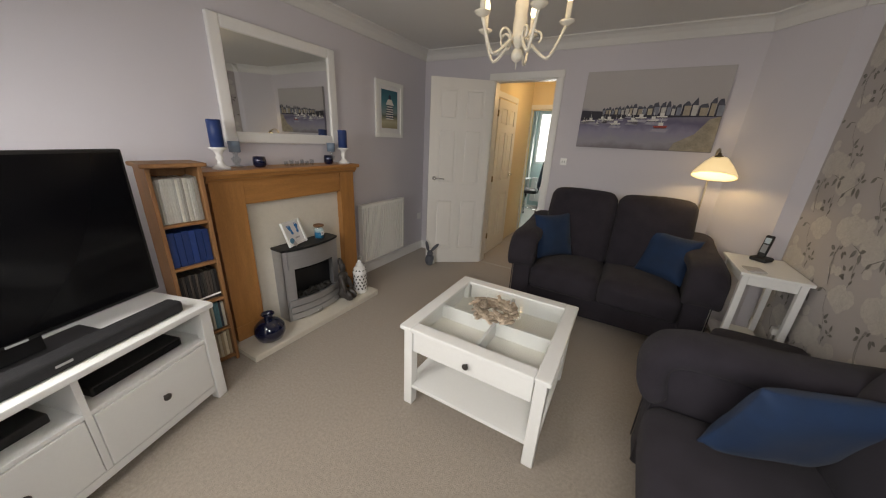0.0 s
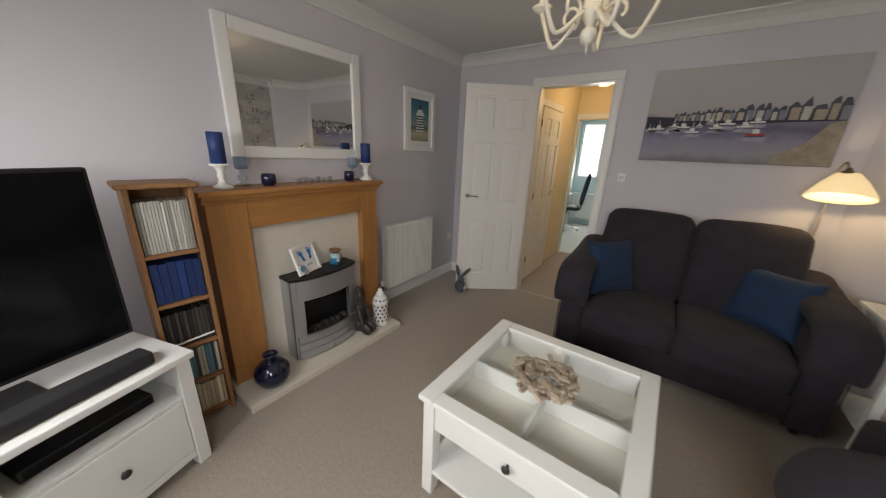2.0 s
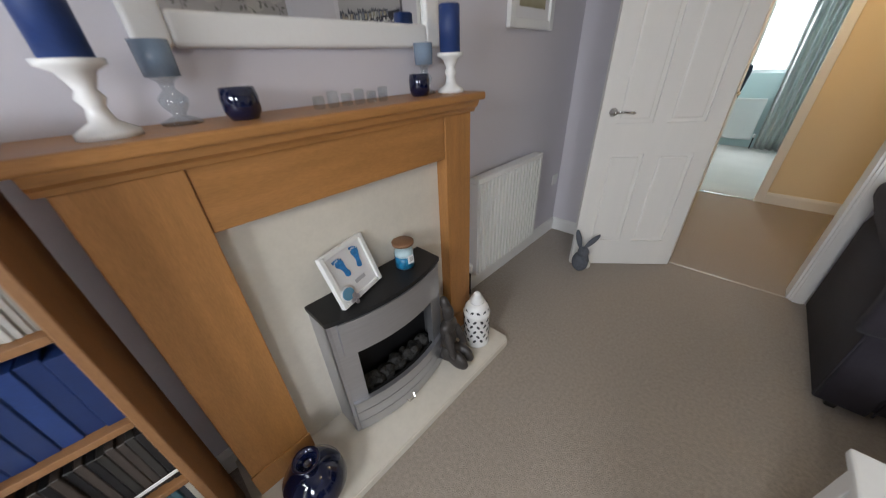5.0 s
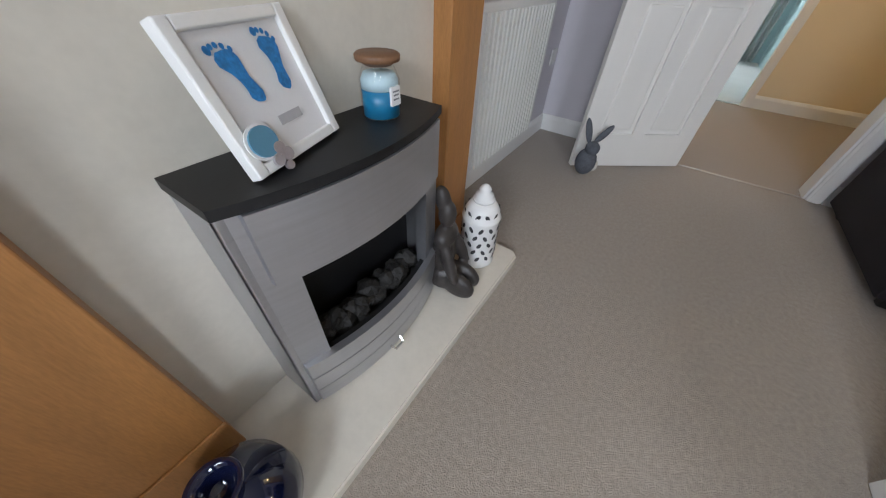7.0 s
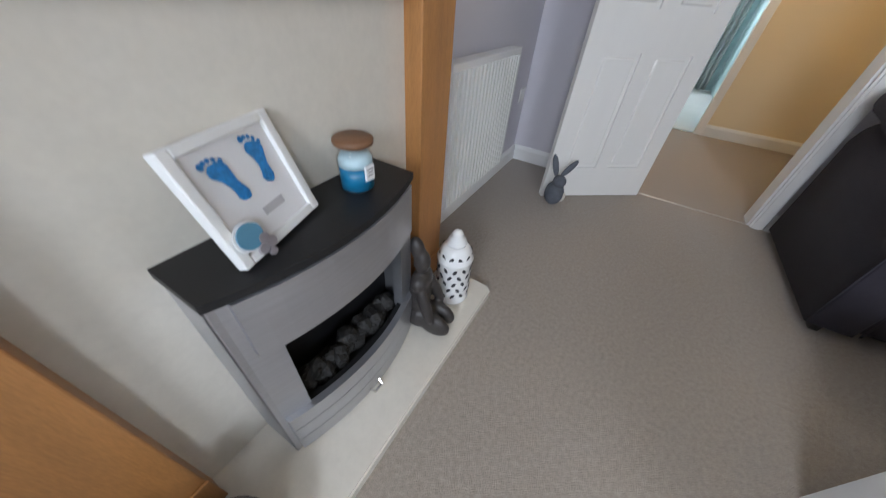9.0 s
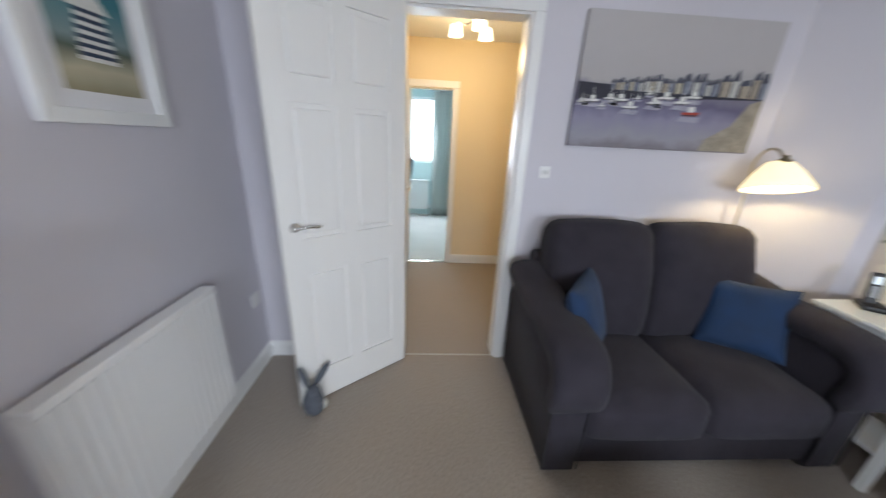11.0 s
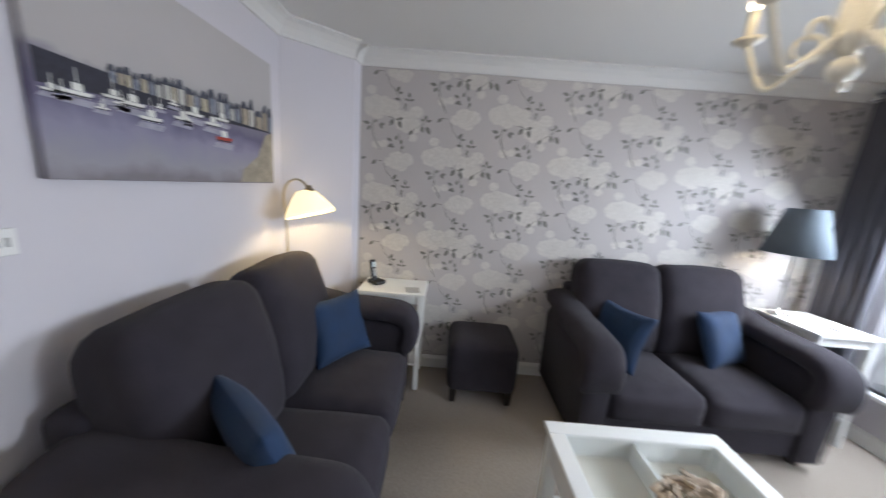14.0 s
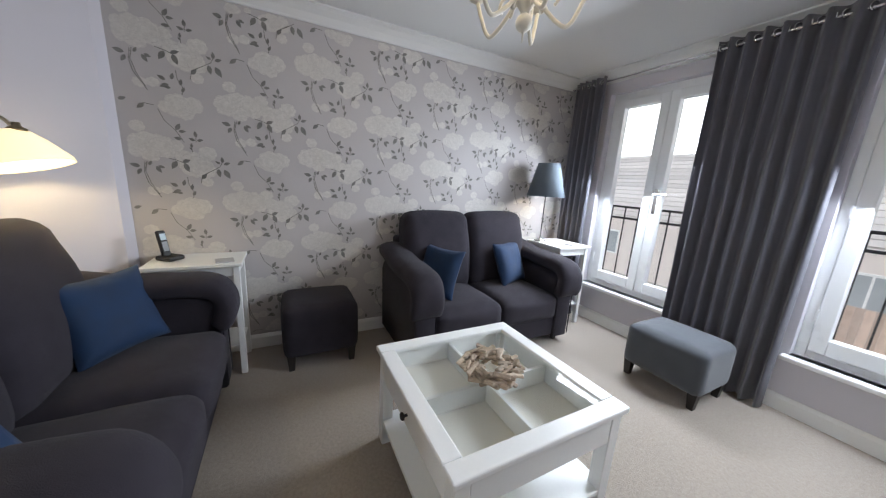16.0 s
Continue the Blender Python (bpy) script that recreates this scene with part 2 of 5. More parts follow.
def profile_prism(pts, y0, y1, bev=0.0):
    """A prism along y over an outline of (x, z) pairs."""
    bm = bmesh.new()
    a = [bm.verts.new((x, y0, z)) for x, z in pts]
    b = [bm.verts.new((x, y1, z)) for x, z in pts]
    n = len(pts)
    fa, fb = bm.faces.new(a), bm.faces.new(b[::-1])
    for i in range(n):
        bm.faces.new((a[i], b[i], b[(i + 1) % n], a[(i + 1) % n]))
    if bev > 0:
        es = list(set(fa.edges) | set(fb.edges))
        bmesh.ops.bevel(bm, geom=es, offset=bev, segments=3, affect='EDGES', profile=0.5)
    return bm


def structure(name, bm, material, label, category, smooth=False):
    return tagged(finish(name, bm, material, smooth), label, category, kind="structure")


def wall_x(bm, x0, x1, y0, y1, z0, z1, holes):
    """A wall along x between y0 and y1 with holes (x0, x1, z0, z1), as butted blocks."""
    xs = x0
    for hx0, hx1, hz0, hz1 in sorted(holes):
        add_box(bm, (xs, y0, z0), (hx0, y1, z1))
        if hz0 > z0:
            add_box(bm, (hx0, y0, z0), (hx1, y1, hz0))
        if hz1 < z1:
            add_box(bm, (hx0, y0, hz1), (hx1, y1, z1))
        xs = hx1
    add_box(bm, (xs, y0, z0), (x1, y1, z1))
    return bm


# ---- the room ----
W, L, Y0, H = 3.54, 4.40, 0.24, 2.49
DX0, DX1, DH = 0.93, 1.60, 2.15          # doorway to the hall
N1, N2 = (2.06, 3.12), (0.46, 1.50)       # the two window openings
SILL, HEAD = 0.39, 2.29

structure("floor", box((-0.15, Y0 - 0.3, -0.1), (W + 0.15, L + 0.02, 0.0)), CARPET, "beige fitted wool carpet in the living room", "floor")
structure("floor_hall", box((0.70, L + 0.02, -0.1), (2.6, 6.25, 0.0)), CARPET, "beige fitted carpet in the hall", "floor")
structure("floor_study", box((-0.5, 6.25, -0.1), (2.2, 9.1, 0.002)), CARPET2, "pale grey fitted carpet in the study", "floor")
structure("ceiling", box((-0.15, Y0 - 0.3, H), (W + 0.15, L + 0.12, H + 0.1)), CEIL, "smooth white painted living room ceiling", "ceiling")
structure("ceiling_hall", box((0.2, L + 0.12, H), (2.6, 6.25, H + 0.1)), CEIL, "white hall ceiling lit by a warm lamp", "ceiling")
structure("ceiling_study", box((-0.5, 6.25, H), (2.2, 9.1, H + 0.1)), CEIL, "white study ceiling", "ceiling")
structure("wall_west", box((-0.15, Y0 - 0.3, 0), (0, L + 0.12, H)), WALL, "lilac-white painted chimney wall behind the fireplace", "wall")
structure("wall_east", box((W, Y0 - 0.3, 0), (W + 0.15, L + 0.12, H)), PAPER, "feature wall with lilac-grey rose wallpaper", "wall")
structure("wall_north", wall_x(bmesh.new(), 0.0, W, L, L + 0.12, 0, H, [(DX0, DX1, 0, DH)]), WALL, "lilac-white painted wall with the hall doorway", "wall")
structure("wall_south", wall_x(bmesh.new(), 0.0, W, Y0 - 0.3, Y0, 0, H, [(*N2, SILL, HEAD), (*N1, SILL, HEAD)]), WALL, "white painted window wall with two tall openings", "wall")
bm = bmesh.new()
pts = [(3.13, L - 0.001), (3.44, 4.02), (W - 0.001, 4.00), (W - 0.001, L - 0.001)]
lo = [bm.verts.new((x, y, 0)) for x, y in pts]
hi = [bm.verts.new((x, y, H)) for x, y in pts]
bm.faces.new(lo[::-1]), bm.faces.new(hi)
for i in range(4):
    bm.faces.new((lo[i], lo[(i + 1) % 4], hi[(i + 1) % 4], hi[i]))
structure("wall_boxing", bm, WALL, "white painted boxed-in pipe duct in the room corner", "wall")

# coving, skirting
COVE = [(0, 0), (0.0, -0.10), (0.012, -0.10), (0.016, -0.085), (0.035, -0.05), (0.065, -0.025), (0.085, -0.016), (0.10, -0.012), (0.10, 0)]
SKIRT = [(0, 0), (0.018, 0), (0.018, 0.085), (0.012, 0.10), (0.006, 0.11), (0, 0.11)]


def run(outline, a, b, z, bm):
    """A moulding along the line a to b, its outline growing to the left of it."""
    a, b = Vector((*a, z)), Vector((*b, z))
    d = (b - a).normalized()
    nrm = Vector((-d.y, d.x, 0))
    va = [bm.verts.new(a + nrm * x + Vector((0, 0, h))) for x, h in outline]
    vb = [bm.verts.new(b + nrm * x + Vector((0, 0, h))) for x, h in outline]
    n = len(outline)
    for i in range(n):
        bm.faces.new((va[i], va[(i + 1) % n], vb[(i + 1) % n], vb[i]))
    bm.faces.new(va), bm.faces.new(vb[::-1])


bm = bmesh.new()
e = 0.0005
for a, b in [((W - e, Y0), (W - e, 4.0)), ((W, 4.0 - e), (3.44, 4.02 - e)), ((3.44 - e, 4.02), (3.13 - e, L)), ((3.13, L - e), (0, L - e)), ((e, L), (e, Y0)), ((0, Y0 + e), (W, Y0 + e))]:
    run(COVE, a, b, H - e, bm)
structure("trim_coving", bm, CEIL, "white moulded plaster coving round the ceiling", "coving", smooth=False)
bm = bmesh.new()
for a, b in [((W - e, Y0), (W - e, 4.0)), ((3.44 - e, 4.02), (3.13 - e, L)), ((3.13, L - e), (DX1 + 0.07, L - e)), ((DX0 - 0.07, L - e), (0, L - e)), ((e, L), (e, 2.95)), ((e, 1.7), (e, Y0)), ((0, Y0 + e), (W, Y0 + e))]:
    run(SKIRT, a, b, 0.0, bm)
structure("baseboard", bm, TRIM, "white gloss moulded skirting board", "skirting")

# door frame to the hall
bm = bmesh.new()
for x0, x1 in ((DX0 - 0.065, DX0 + 0.004), (DX1 - 0.004, DX1 + 0.065)):
    add_box(bm, (x0, L - 0.018, 0), (x1, L - 0.001, DH - 0.004), 0.005)
    add_box(bm, (x0 + 0.012, L - 0.026, 0), (x1 - 0.012, L - 0.019, DH - 0.004), 0.003)
add_box(bm, (DX0 - 0.065, L - 0.018, DH - 0.003), (DX1 + 0.065, L - 0.001, DH + 0.065), 0.005)
add_box(bm, (DX0 + 0.001, L, 0.0), (DX0 + 0.014, L + 0.12, DH - 0.015))
add_box(bm, (DX1 - 0.014, L, 0.0), (DX1 - 0.001, L + 0.12, DH - 0.015))
add_box(bm, (DX0 + 0.001, L, DH - 0.014), (DX1 - 0.001, L + 0.12, DH - 0.001))
structure("trim_door_frame", bm, TRIM, "white gloss door lining and architrave", "door frame")
structure("trim_threshold", box((DX0 + 0.016, L - 0.004, 0.0005), (DX1 - 0.016, L + 0.012, 0.005), 0.003), mat("dull_aluminium", (0.5, 0.49, 0.47), 0.45, metal=0.6, var=0.05, bump=0.02), "silver metal carpet threshold strip", "threshold strip")


def panel_door(name, m, w, h, label, handle_x, both=True):
    """A six-panel door leaf, hinge at the origin, leaf along +x, thickness along y."""
    d = tagged(thing(name, m, label, "door"), kind="structure")
    st = 0.105 * w / 0.76
    rails = [(0, 0.20), (0.82, 1.00), (1.62, 1.71), (h - 0.10, h)]
    bm = bmesh.new()
    cols = [(0, st), (w / 2 - st * 0.4, w / 2 + st * 0.4), (w - st, w)]
    for a, b in cols:
        add_box(bm, (a, -0.018, 0), (b, 0.018, h), 0.0)
    for (xa, xb) in ((cols[0][1], cols[1][0]), (cols[1][1], cols[2][0])):
        for za, zb in rails:
            add_box(bm, (xa, -0.018, za), (xb, 0.018, zb), 0.0)
    part("door_frame", bm, DOORW, d)
    for (xa, xb) in ((cols[0][1], cols[1][0]), (cols[1][1], cols[2][0])):
        for za, zb in zip([r[1] for r in rails[:-1]], [r[0] for r in rails[1:]]):
            bm = bmesh.new()
            add_box(bm, (xa, -0.006, za), (xb, 0.006, zb))
            add_box(bm, (xa + 0.022, -0.0155, za + 0.022), (xb - 0.022, 0.0155, zb - 0.022), 0.009, 2)
            part("panel", bm, DOORW, d)
    for s in (1, -1):
        bm = lathe([(0.024, 0), (0.024, 0.006), (0.012, 0.008), (0.010, 0.04)], 16, m=pose(handle_x, s * 0.018, 1.065, -90 * s))
        tube([(handle_x, s * 0.05, 1.065), (handle_x + (0.05 if handle_x < w / 2 else -0.05), s * 0.056, 1.069), (handle_x + (0.11 if handle_x < w / 2 else -0.11), s * 0.052, 1.061)], 0.008, 10, bm)
        part("door_handle", bm, CHROME, d, "chrome lever handle", smooth=True)
    for z in (0.22, 1.0, 1.8):
        part("hinge", box((-0.006, -0.022, z), (0.004, 0.0, z + 0.075), 0.001), BRASS, d)
    return d


ang = math.degrees(math.atan2(3.94 - 4.37, 0.385 - 0.935))
panel_door("door_1", pose(0.935, 4.365, 0.008, 0, 0, ang), 0.70, 2.13, "white six-panel door standing open against the radiator corner", 0.63)

# ---- hall and study ----
structure("wall_hall_west", box((0.72, L + 0.12, 0), (0.84, 6.25, H)), CREAM, "cream painted hall wall with a panel door", "wall")
structure("wall_hall_east", box((2.40, L + 0.12, 0), (2.52, 6.25, H)), CREAM, "cream painted hall wall", "wall")
structure("wall_hall_end", wall_x(bmesh.new(), 0.72, 2.52, 6.25, 6.35, 0, H, [(0.86, 1.34, 0, 2.02)]), CREAM, "cream painted end wall of the hall", "wall")
panel_door("door_2", pose(0.865, 4.72, 0.008, 0, 0, 90), 0.70, 2.0, "white six-panel cupboard door closed in the hall wall", 0.64)
bm = bmesh.new()
for y0, y1 in ((4.64, 4.71), (5.43, 5.50)):
    add_box(bm, (0.841, y0, 0), (0.86, y1, 2.03), 0.004)
add_box(bm, (0.841, 4.64, 2.031), (0.86, 5.50, 2.10), 0.004)
structure("trim_cupboard_frame", bm, TRIM, "white architrave round the hall cupboard door", "door frame")
bm = bmesh.new()
for x0, x1 in ((0.842, 0.87), (1.33, 1.40)):
    add_box(bm, (x0, 6.23, 0), (x1, 6.249, 2.03), 0.004)
add_box(bm, (0.842, 6.23, 2.031), (1.40, 6.249, 2.10), 0.004)
structure("trim_study_frame", bm, TRIM, "white architrave round the study doorway", "door frame")
bm = bmesh.new()
run(SKIRT, (2.40 - e, L + 0.12), (2.40 - e, 6.25), 0, bm)
run(SKIRT, (2.40, 6.25 - e), (1.40, 6.25 - e), 0, bm)
structure("baseboard_hall", bm, TRIM, "white gloss hall skirting board", "skirting")
structure("trim_study_threshold", box((0.88, 6.235, 0.003), (1.33, 6.27, 0.009), 0.003), CHROME, "silver metal carpet threshold strip", "threshold strip")
structure("wall_study_back", wall_x(bmesh.new(), -0.5, 2.2, 8.95, 9.1, 0, H, [(0.28, 1.20, 1.05, 2.24)]), TEAL, "pale teal painted study wall with a window", "wall")
structure("wall_study_west", box((-0.6, 6.25, 0), (-0.5, 9.1, H)), TEAL, "pale teal painted study wall", "wall")
structure("wall_study_east", box((1.62, 6.35, 0), (1.74, 8.95, H)), TEAL, "pale teal painted study wall", "wall")
structure("wall_study_front", wall_x(bmesh.new(), -0.5, 2.2, 6.352, 6.37, 0, H, [(0.86, 1.34, 0, 2.02)]), TEAL, "pale teal painted back of the hall wall", "wall")
PANE_GLOW = mat("bright_overcast_sky", (0.9, 0.9, 0.9), 1.0, var=0, bump=0, emit=(0.95, 0.98, 1.0), power=7.0)
win = tagged(thing("window_3", pose(0.74, 8.98, 1.05), "white framed study window full of daylight", "window"), kind="structure")
bm = bmesh.new()
for a, b in (((-0.46, 0, 0), (-0.41, 0.06, 1.19)), ((0.41, 0, 0), (0.46, 0.06, 1.19)), ((-0.41, 0, 0), (0.41, 0.06, 0.05)), ((-0.41, 0, 1.14), (0.41, 0.06, 1.19)), ((-0.02, 0, 0.05), (0.02, 0.06, 1.14))):
    add_box(bm, a, b, 0.004)
part("window_frame", bm, UPVC, win)
pane = part("pane", box((-0.41, 0.025, 0.05), (0.41, 0.029, 1.14)), GLASS, win)
pane.visible_shadow = False
structure("backdrop_study", box((-1.5, 9.6, -0.5), (3.0, 9.62, 4.0)), PANE_GLOW, "white overcast sky beyond the study window", "backdrop")


def radiator(m, w, h, label, n):
    r = thing("radiator", m, label, "radiator")
    pts = []
    for i in range(n):
        for fx, fy in ((0.0, 0.012), (0.14, 0.012), (0.26, -0.018), (0.88, -0.018)):
            pts.append((w * (i + fx) / n, fy))
    pts.append((w, 0.012))
    bm = bmesh.new()
    lo = [bm.verts.new((x, y, 0.03)) for x, y in pts]
    hi = [bm.verts.new((x, y, h - 0.03)) for x, y in pts]
    lb = [bm.verts.new((x, 0.035, 0.03)) for x, y in pts]
    hb = [bm.verts.new((x, 0.035, h - 0.03)) for x, y in pts]
    for i in range(len(pts) - 1):
        bm.faces.new((lo[i], lo[i + 1], hi[i + 1], hi[i]))
        bm.faces.new((lb[i], hb[i], hb[i + 1], lb[i + 1]))
        bm.faces.new((hi[i], hi[i + 1], hb[i + 1], hb[i]))
        bm.faces.new((lo[i], lb[i], lb[i + 1], lo[i + 1]))
    part("panel", bm, TRIM, r, "white corrugated steel panel")
    bm = bmesh.new()
    add_box(bm, (-0.006, -0.014, h - 0.03), (w + 0.006, 0.05, h), 0.004)
    part("top_grille", bm, TRIM, r)
    for x0 in (-0.008, w + 0.001):
        part("side_panel", box((x0, -0.012, 0.02), (x0 + 0.007, 0.05, h - 0.031), 0.002), TRIM, r)
    part("bottom_rim", box((0, -0.013, 0.012), (w, 0.04, 0.029), 0.004), TRIM, r)
    bm = lathe([(0.012, 0), (0.02, 0.004), (0.02, 0.05), (0.016, 0.055)], 14, m=pose(-0.035, 0.02, 0.05))
    part("valve", bm, WHITEC, r, "white plastic valve head", smooth=True)
    bm = tube([(-0.035, 0.02, -0.125), (-0.035, 0.02, 0.05)], 0.0075, 8)
    part("pipe", bm, BLACK, r, "dark pipe tail")
    for x0 in (0.12, w - 0.12):
        part("bracket", box((x0, 0.036, 0.1), (x0 + 0.03, 0.085, h - 0.1)), TRIM, r)
    return r


radiator(pose(0.09, 3.135, 0.165, 0, 0, 90), 0.70, 0.65, "white steel panel radiator on the wall under the picture", 19)
radiator(pose(1.10, 8.86, 0.12, 0, 0, 180), 0.75, 0.6, "white steel panel radiator under the study window", 18)

# ---- windows of the living room ----


def french_window(name, x0, x1, label, handle):
    w = tagged(thing(name, pose(x0, Y0 - 0.14, SILL), label, "window"), kind="structure")
    ww, hh = x1 - x0, HEAD - SILL
    bm = bmesh.new()
    add_box(bm, (0.0, 0, 0), (0.05, 0.07, hh), 0.004)
    add_box(bm, (ww - 0.05, 0, 0), (ww, 0.07, hh), 0.004)
    add_box(bm, (0.05, 0, hh - 0.06), (ww - 0.05, 0.07, hh), 0.004)
    add_box(bm, (0.05, 0, 0), (ww - 0.05, 0.07, 0.05), 0.004)
    part("window_frame", bm, UPVC, w)
    mid = ww / 2
    for a, b in ((0.052, mid - 0.002), (mid + 0.002, ww - 0.052)):
        s = part("sash", bmesh.new(), UPVC, w)
        bm = bmesh.new()
        f = 0.075
        add_box(bm, (a, 0.012, 0.052), (a + f, 0.085, hh - 0.062), 0.006)
        add_box(bm, (b - f, 0.012, 0.052), (b, 0.085, hh - 0.062), 0.006)
        add_box(bm, (a + f, 0.012, 0.052), (b - f, 0.085, 0.052 + 0.10), 0.006)
        add_box(bm, (a + f, 0.012, hh - 0.062 - f), (b - f, 0.085, hh - 0.062), 0.006)
        bm.to_mesh(s.data)
        bm.free()
        g = part("pane", box((a + f, 0.04, 0.15), (b - f, 0.046, hh - 0.062 - f)), GLASS, s)
        g.visible_shadow = False
        for z in (0.25, 0.9, hh - 0.3):
            hx = a - 0.008 if a < mid - 0.1 else b - 0.006
            part("hinge", box((hx, 0.086, z), (hx + 0.014, 0.096, z + 0.08), 0.003), UPVC, s)
    if handle:
        bm = box((mid - 0.055, 0.086, 0.80), (mid - 0.025, 0.096, 1.02), 0.004)
        tube([(mid - 0.04, 0.096, 0.97), (mid - 0.04, 0.13, 0.97), (mid - 0.14, 0.135, 0.975)], 0.009, 8, bm)
        part("door_handle", bm, CHROME, w, "silver lever handle")
    part("window_sill", box((-0.03, 0.075, -0.03), (ww + 0.03, 0.20, 0.0), 0.006), TRIM, w, "white painted sill board")
    return w


french_window("window_1", *N1, "white double-glazed french doors behind a balcony rail", True)
french_window("window_2", *N2, "white double-glazed french doors beside the television corner", True)


def balcony(x0, x1):
    b = thing("balcony_railing", pose(x0, -0.17, 0.30), "black iron balcony railing outside the french doors", "railing", "balcony railings")
    w = x1 - x0
    for z in (0.06, 0.78, 0.90):
        part("rail", box((-0.1, -0.012, z), (w + 0.1, 0.012, z + 0.022), 0.003), RAILM, b)
    for x in (-0.095, w + 0.075):
        part("bracket", box((x, -0.012, 0.5), (x + 0.02, 0.109, 0.53)), RAILM, b)
        part("post", box((x, -0.012, 0.0), (x + 0.02, 0.012, 0.90)), RAILM, b)
    n = 9
    for i in range(n):
        x = -0.06 + (w + 0.12) * i / (n - 1)
        part("baluster", box((x - 0.005, -0.005, 0.0), (x + 0.005, 0.005, 0.90)), RAILM, b)
    return b


for a, b in (N1, N2):
    balcony(a, b)

GROUND = mat("pale_paving", (0.58, 0.56, 0.53), 0.9, var=0.2, scale=0.6, fine=20, bump=0.3)
structure("ground", box((-60, -70, -3.0), (60, -0.2, -2.8)), GROUND, "grey paved courtyard and lawn below the windows", "ground")
structure("backdrop_sky", box((-40, -50.5, -3), (40, -50, 30)), PANE_GLOW, "blank white overcast sky beyond the fence", "backdrop")
fence = thing("fence", pose(-4, -9.0, -2.8), "weathered timber garden fence below the windows", "fence")
FENCE = mat("weathered_fence_board", (0.62, 0.48, 0.40), 0.85, var=0.3, scale=4, fine=60, bump=0.3, rand=0.25)
fb = box((0.0, 0, 0), (0.145, 0.02, 1.8))
fm = part("board", fb, FENCE, fence).data
for i in range(1, 66):
    o = new("board", fm)
    o.parent = fence
    o.location = (i * 0.15, 0, 0)

# the house across the courtyard
HOUSEW = mat("pale_pink_brick", (0.80, 0.74, 0.71), 0.9, var=0.10, scale=3, fine=30, bump=0.3)
TILE = mat("pale_clay_roof_tile", (0.82, 0.78, 0.76), 0.85, var=0.10, scale=5, fine=40, bump=0.2, rand=0.12)
house = thing("house", pose(-24, -12.5, -2.8), "pale brick house with a tiled roof across the courtyard", "house")
part("wall", box((0, -6, 0), (60, 0, 2.9)), HOUSEW, house)
rf = part("roof", profile_prism([(0.15, 2.9), (0.15, 2.98), (-4.4, 6.4), (-4.4, 6.28)], 0, 60), TILE, house)
rf.matrix_basis = Matrix(((0, 1, 0, 0), (1, 0, 0, 0), (0, 0, 1, 0), (0, 0, 0, 1)))
course = None
for i in range(16):
    y, z = 0.18 - i * 0.284, 2.99 + i * 0.2135
    if course is None:
        o = part("tile_course", box((0, -0.32, 0.0), (60, 0.0, 0.045), 0.012, 1), TILE, house)
        course = o.data
    else:
        o = new("tile_course", course)
        o.parent = house
    o.matrix_basis = pose(0, y, z, -36.9)
for x in (13.0, 17.4, 21.8, 26.2, 30.6, 35.0):
    wn_ = part("window", box((x, 0.001, 0.95), (x + 1.5, 0.05, 2.2), 0.01), UPVC, house, "white framed house window")
    for k in range(2):
        part("pane", box((x + 0.08 + 0.7 * k, 0.051, 1.03), (x + 0.72 + 0.7 * k, 0.056, 2.12)), mat("grey_window_glass", (0.40, 0.44, 0.47), 0.08, var=0.0, bump=0), wn_)

# ---- curtains ----


def curtain(x0, x1, y, z0, z1, folds, label, group=""):
    c = thing("curtain", pose(x0, y, 0), label, "curtain", "eyelet curtains")
    w, n, rows = x1 - x0, folds * 14, 14
    bm = bmesh.new()
    grid = []
    for side in (0, 1):
        g = []
        for j in range(rows + 1):
            v = j / rows
            row = []
            for i in range(n + 1):
                u = i / n
                ph = u * folds * 2 * math.pi + 0.5 * math.sin(u * 7 + v * 2.0)
                amp = 0.042 * (0.75 + 0.35 * (1 - v)) + 0.008 * math.sin(u * 23)
                yy = amp * math.sin(ph) + 0.010 * noise.noise(Vector((u * 6, v * 5, x0)))
                xx = (u - 0.5) * (1 - 0.07 * (1 - v)) * w + w / 2 + 0.006 * noise.noise(Vector((u * 5, v * 3, 3)))
                row.append(bm.verts.new((xx, yy + side * 0.004, z0 + (z1 - z0) * v)))
            g.append(row)
        grid.append(g)
    a, b = grid
    for j in range(rows):
        for i in range(n):
            bm.faces.new((a[j][i], a[j][i + 1], a[j + 1][i + 1], a[j + 1][i]))
            bm.faces.new((b[j][i], b[j + 1][i], b[j + 1][i + 1], b[j][i + 1]))
    for i in range(n):
        bm.faces.new((a[0][i], b[0][i], b[0][i + 1], a[0][i + 1]))
        bm.faces.new((a[rows][i], a[rows][i + 1], b[rows][i + 1], b[rows][i]))
    for j in range(rows):
        bm.faces.new((a[j][0], a[j + 1][0], b[j + 1][0], b[j][0]))
        bm.faces.new((a[j][n], b[j][n], b[j + 1][n], a[j + 1][n]))
    part("cloth", bm, CURT, c, smooth=True)
    for k in range(folds * 2):
        u = (k + 0.5) / (folds * 2)
        bm = bmesh.new()
        ring = [(0.022 * math.cos(t * math.pi / 8), 0, 0.022 * math.sin(t * math.pi / 8)) for t in range(17)]
        tube(ring, 0.004, 6, bm)
        bmesh.ops.transform(bm, matrix=pose(u * w, 0.0, z1 - 0.045, 0, 0, 55 if k % 2 else -55), verts=bm.verts)
        part("eyelet", bm, CHROME, c)
    return c


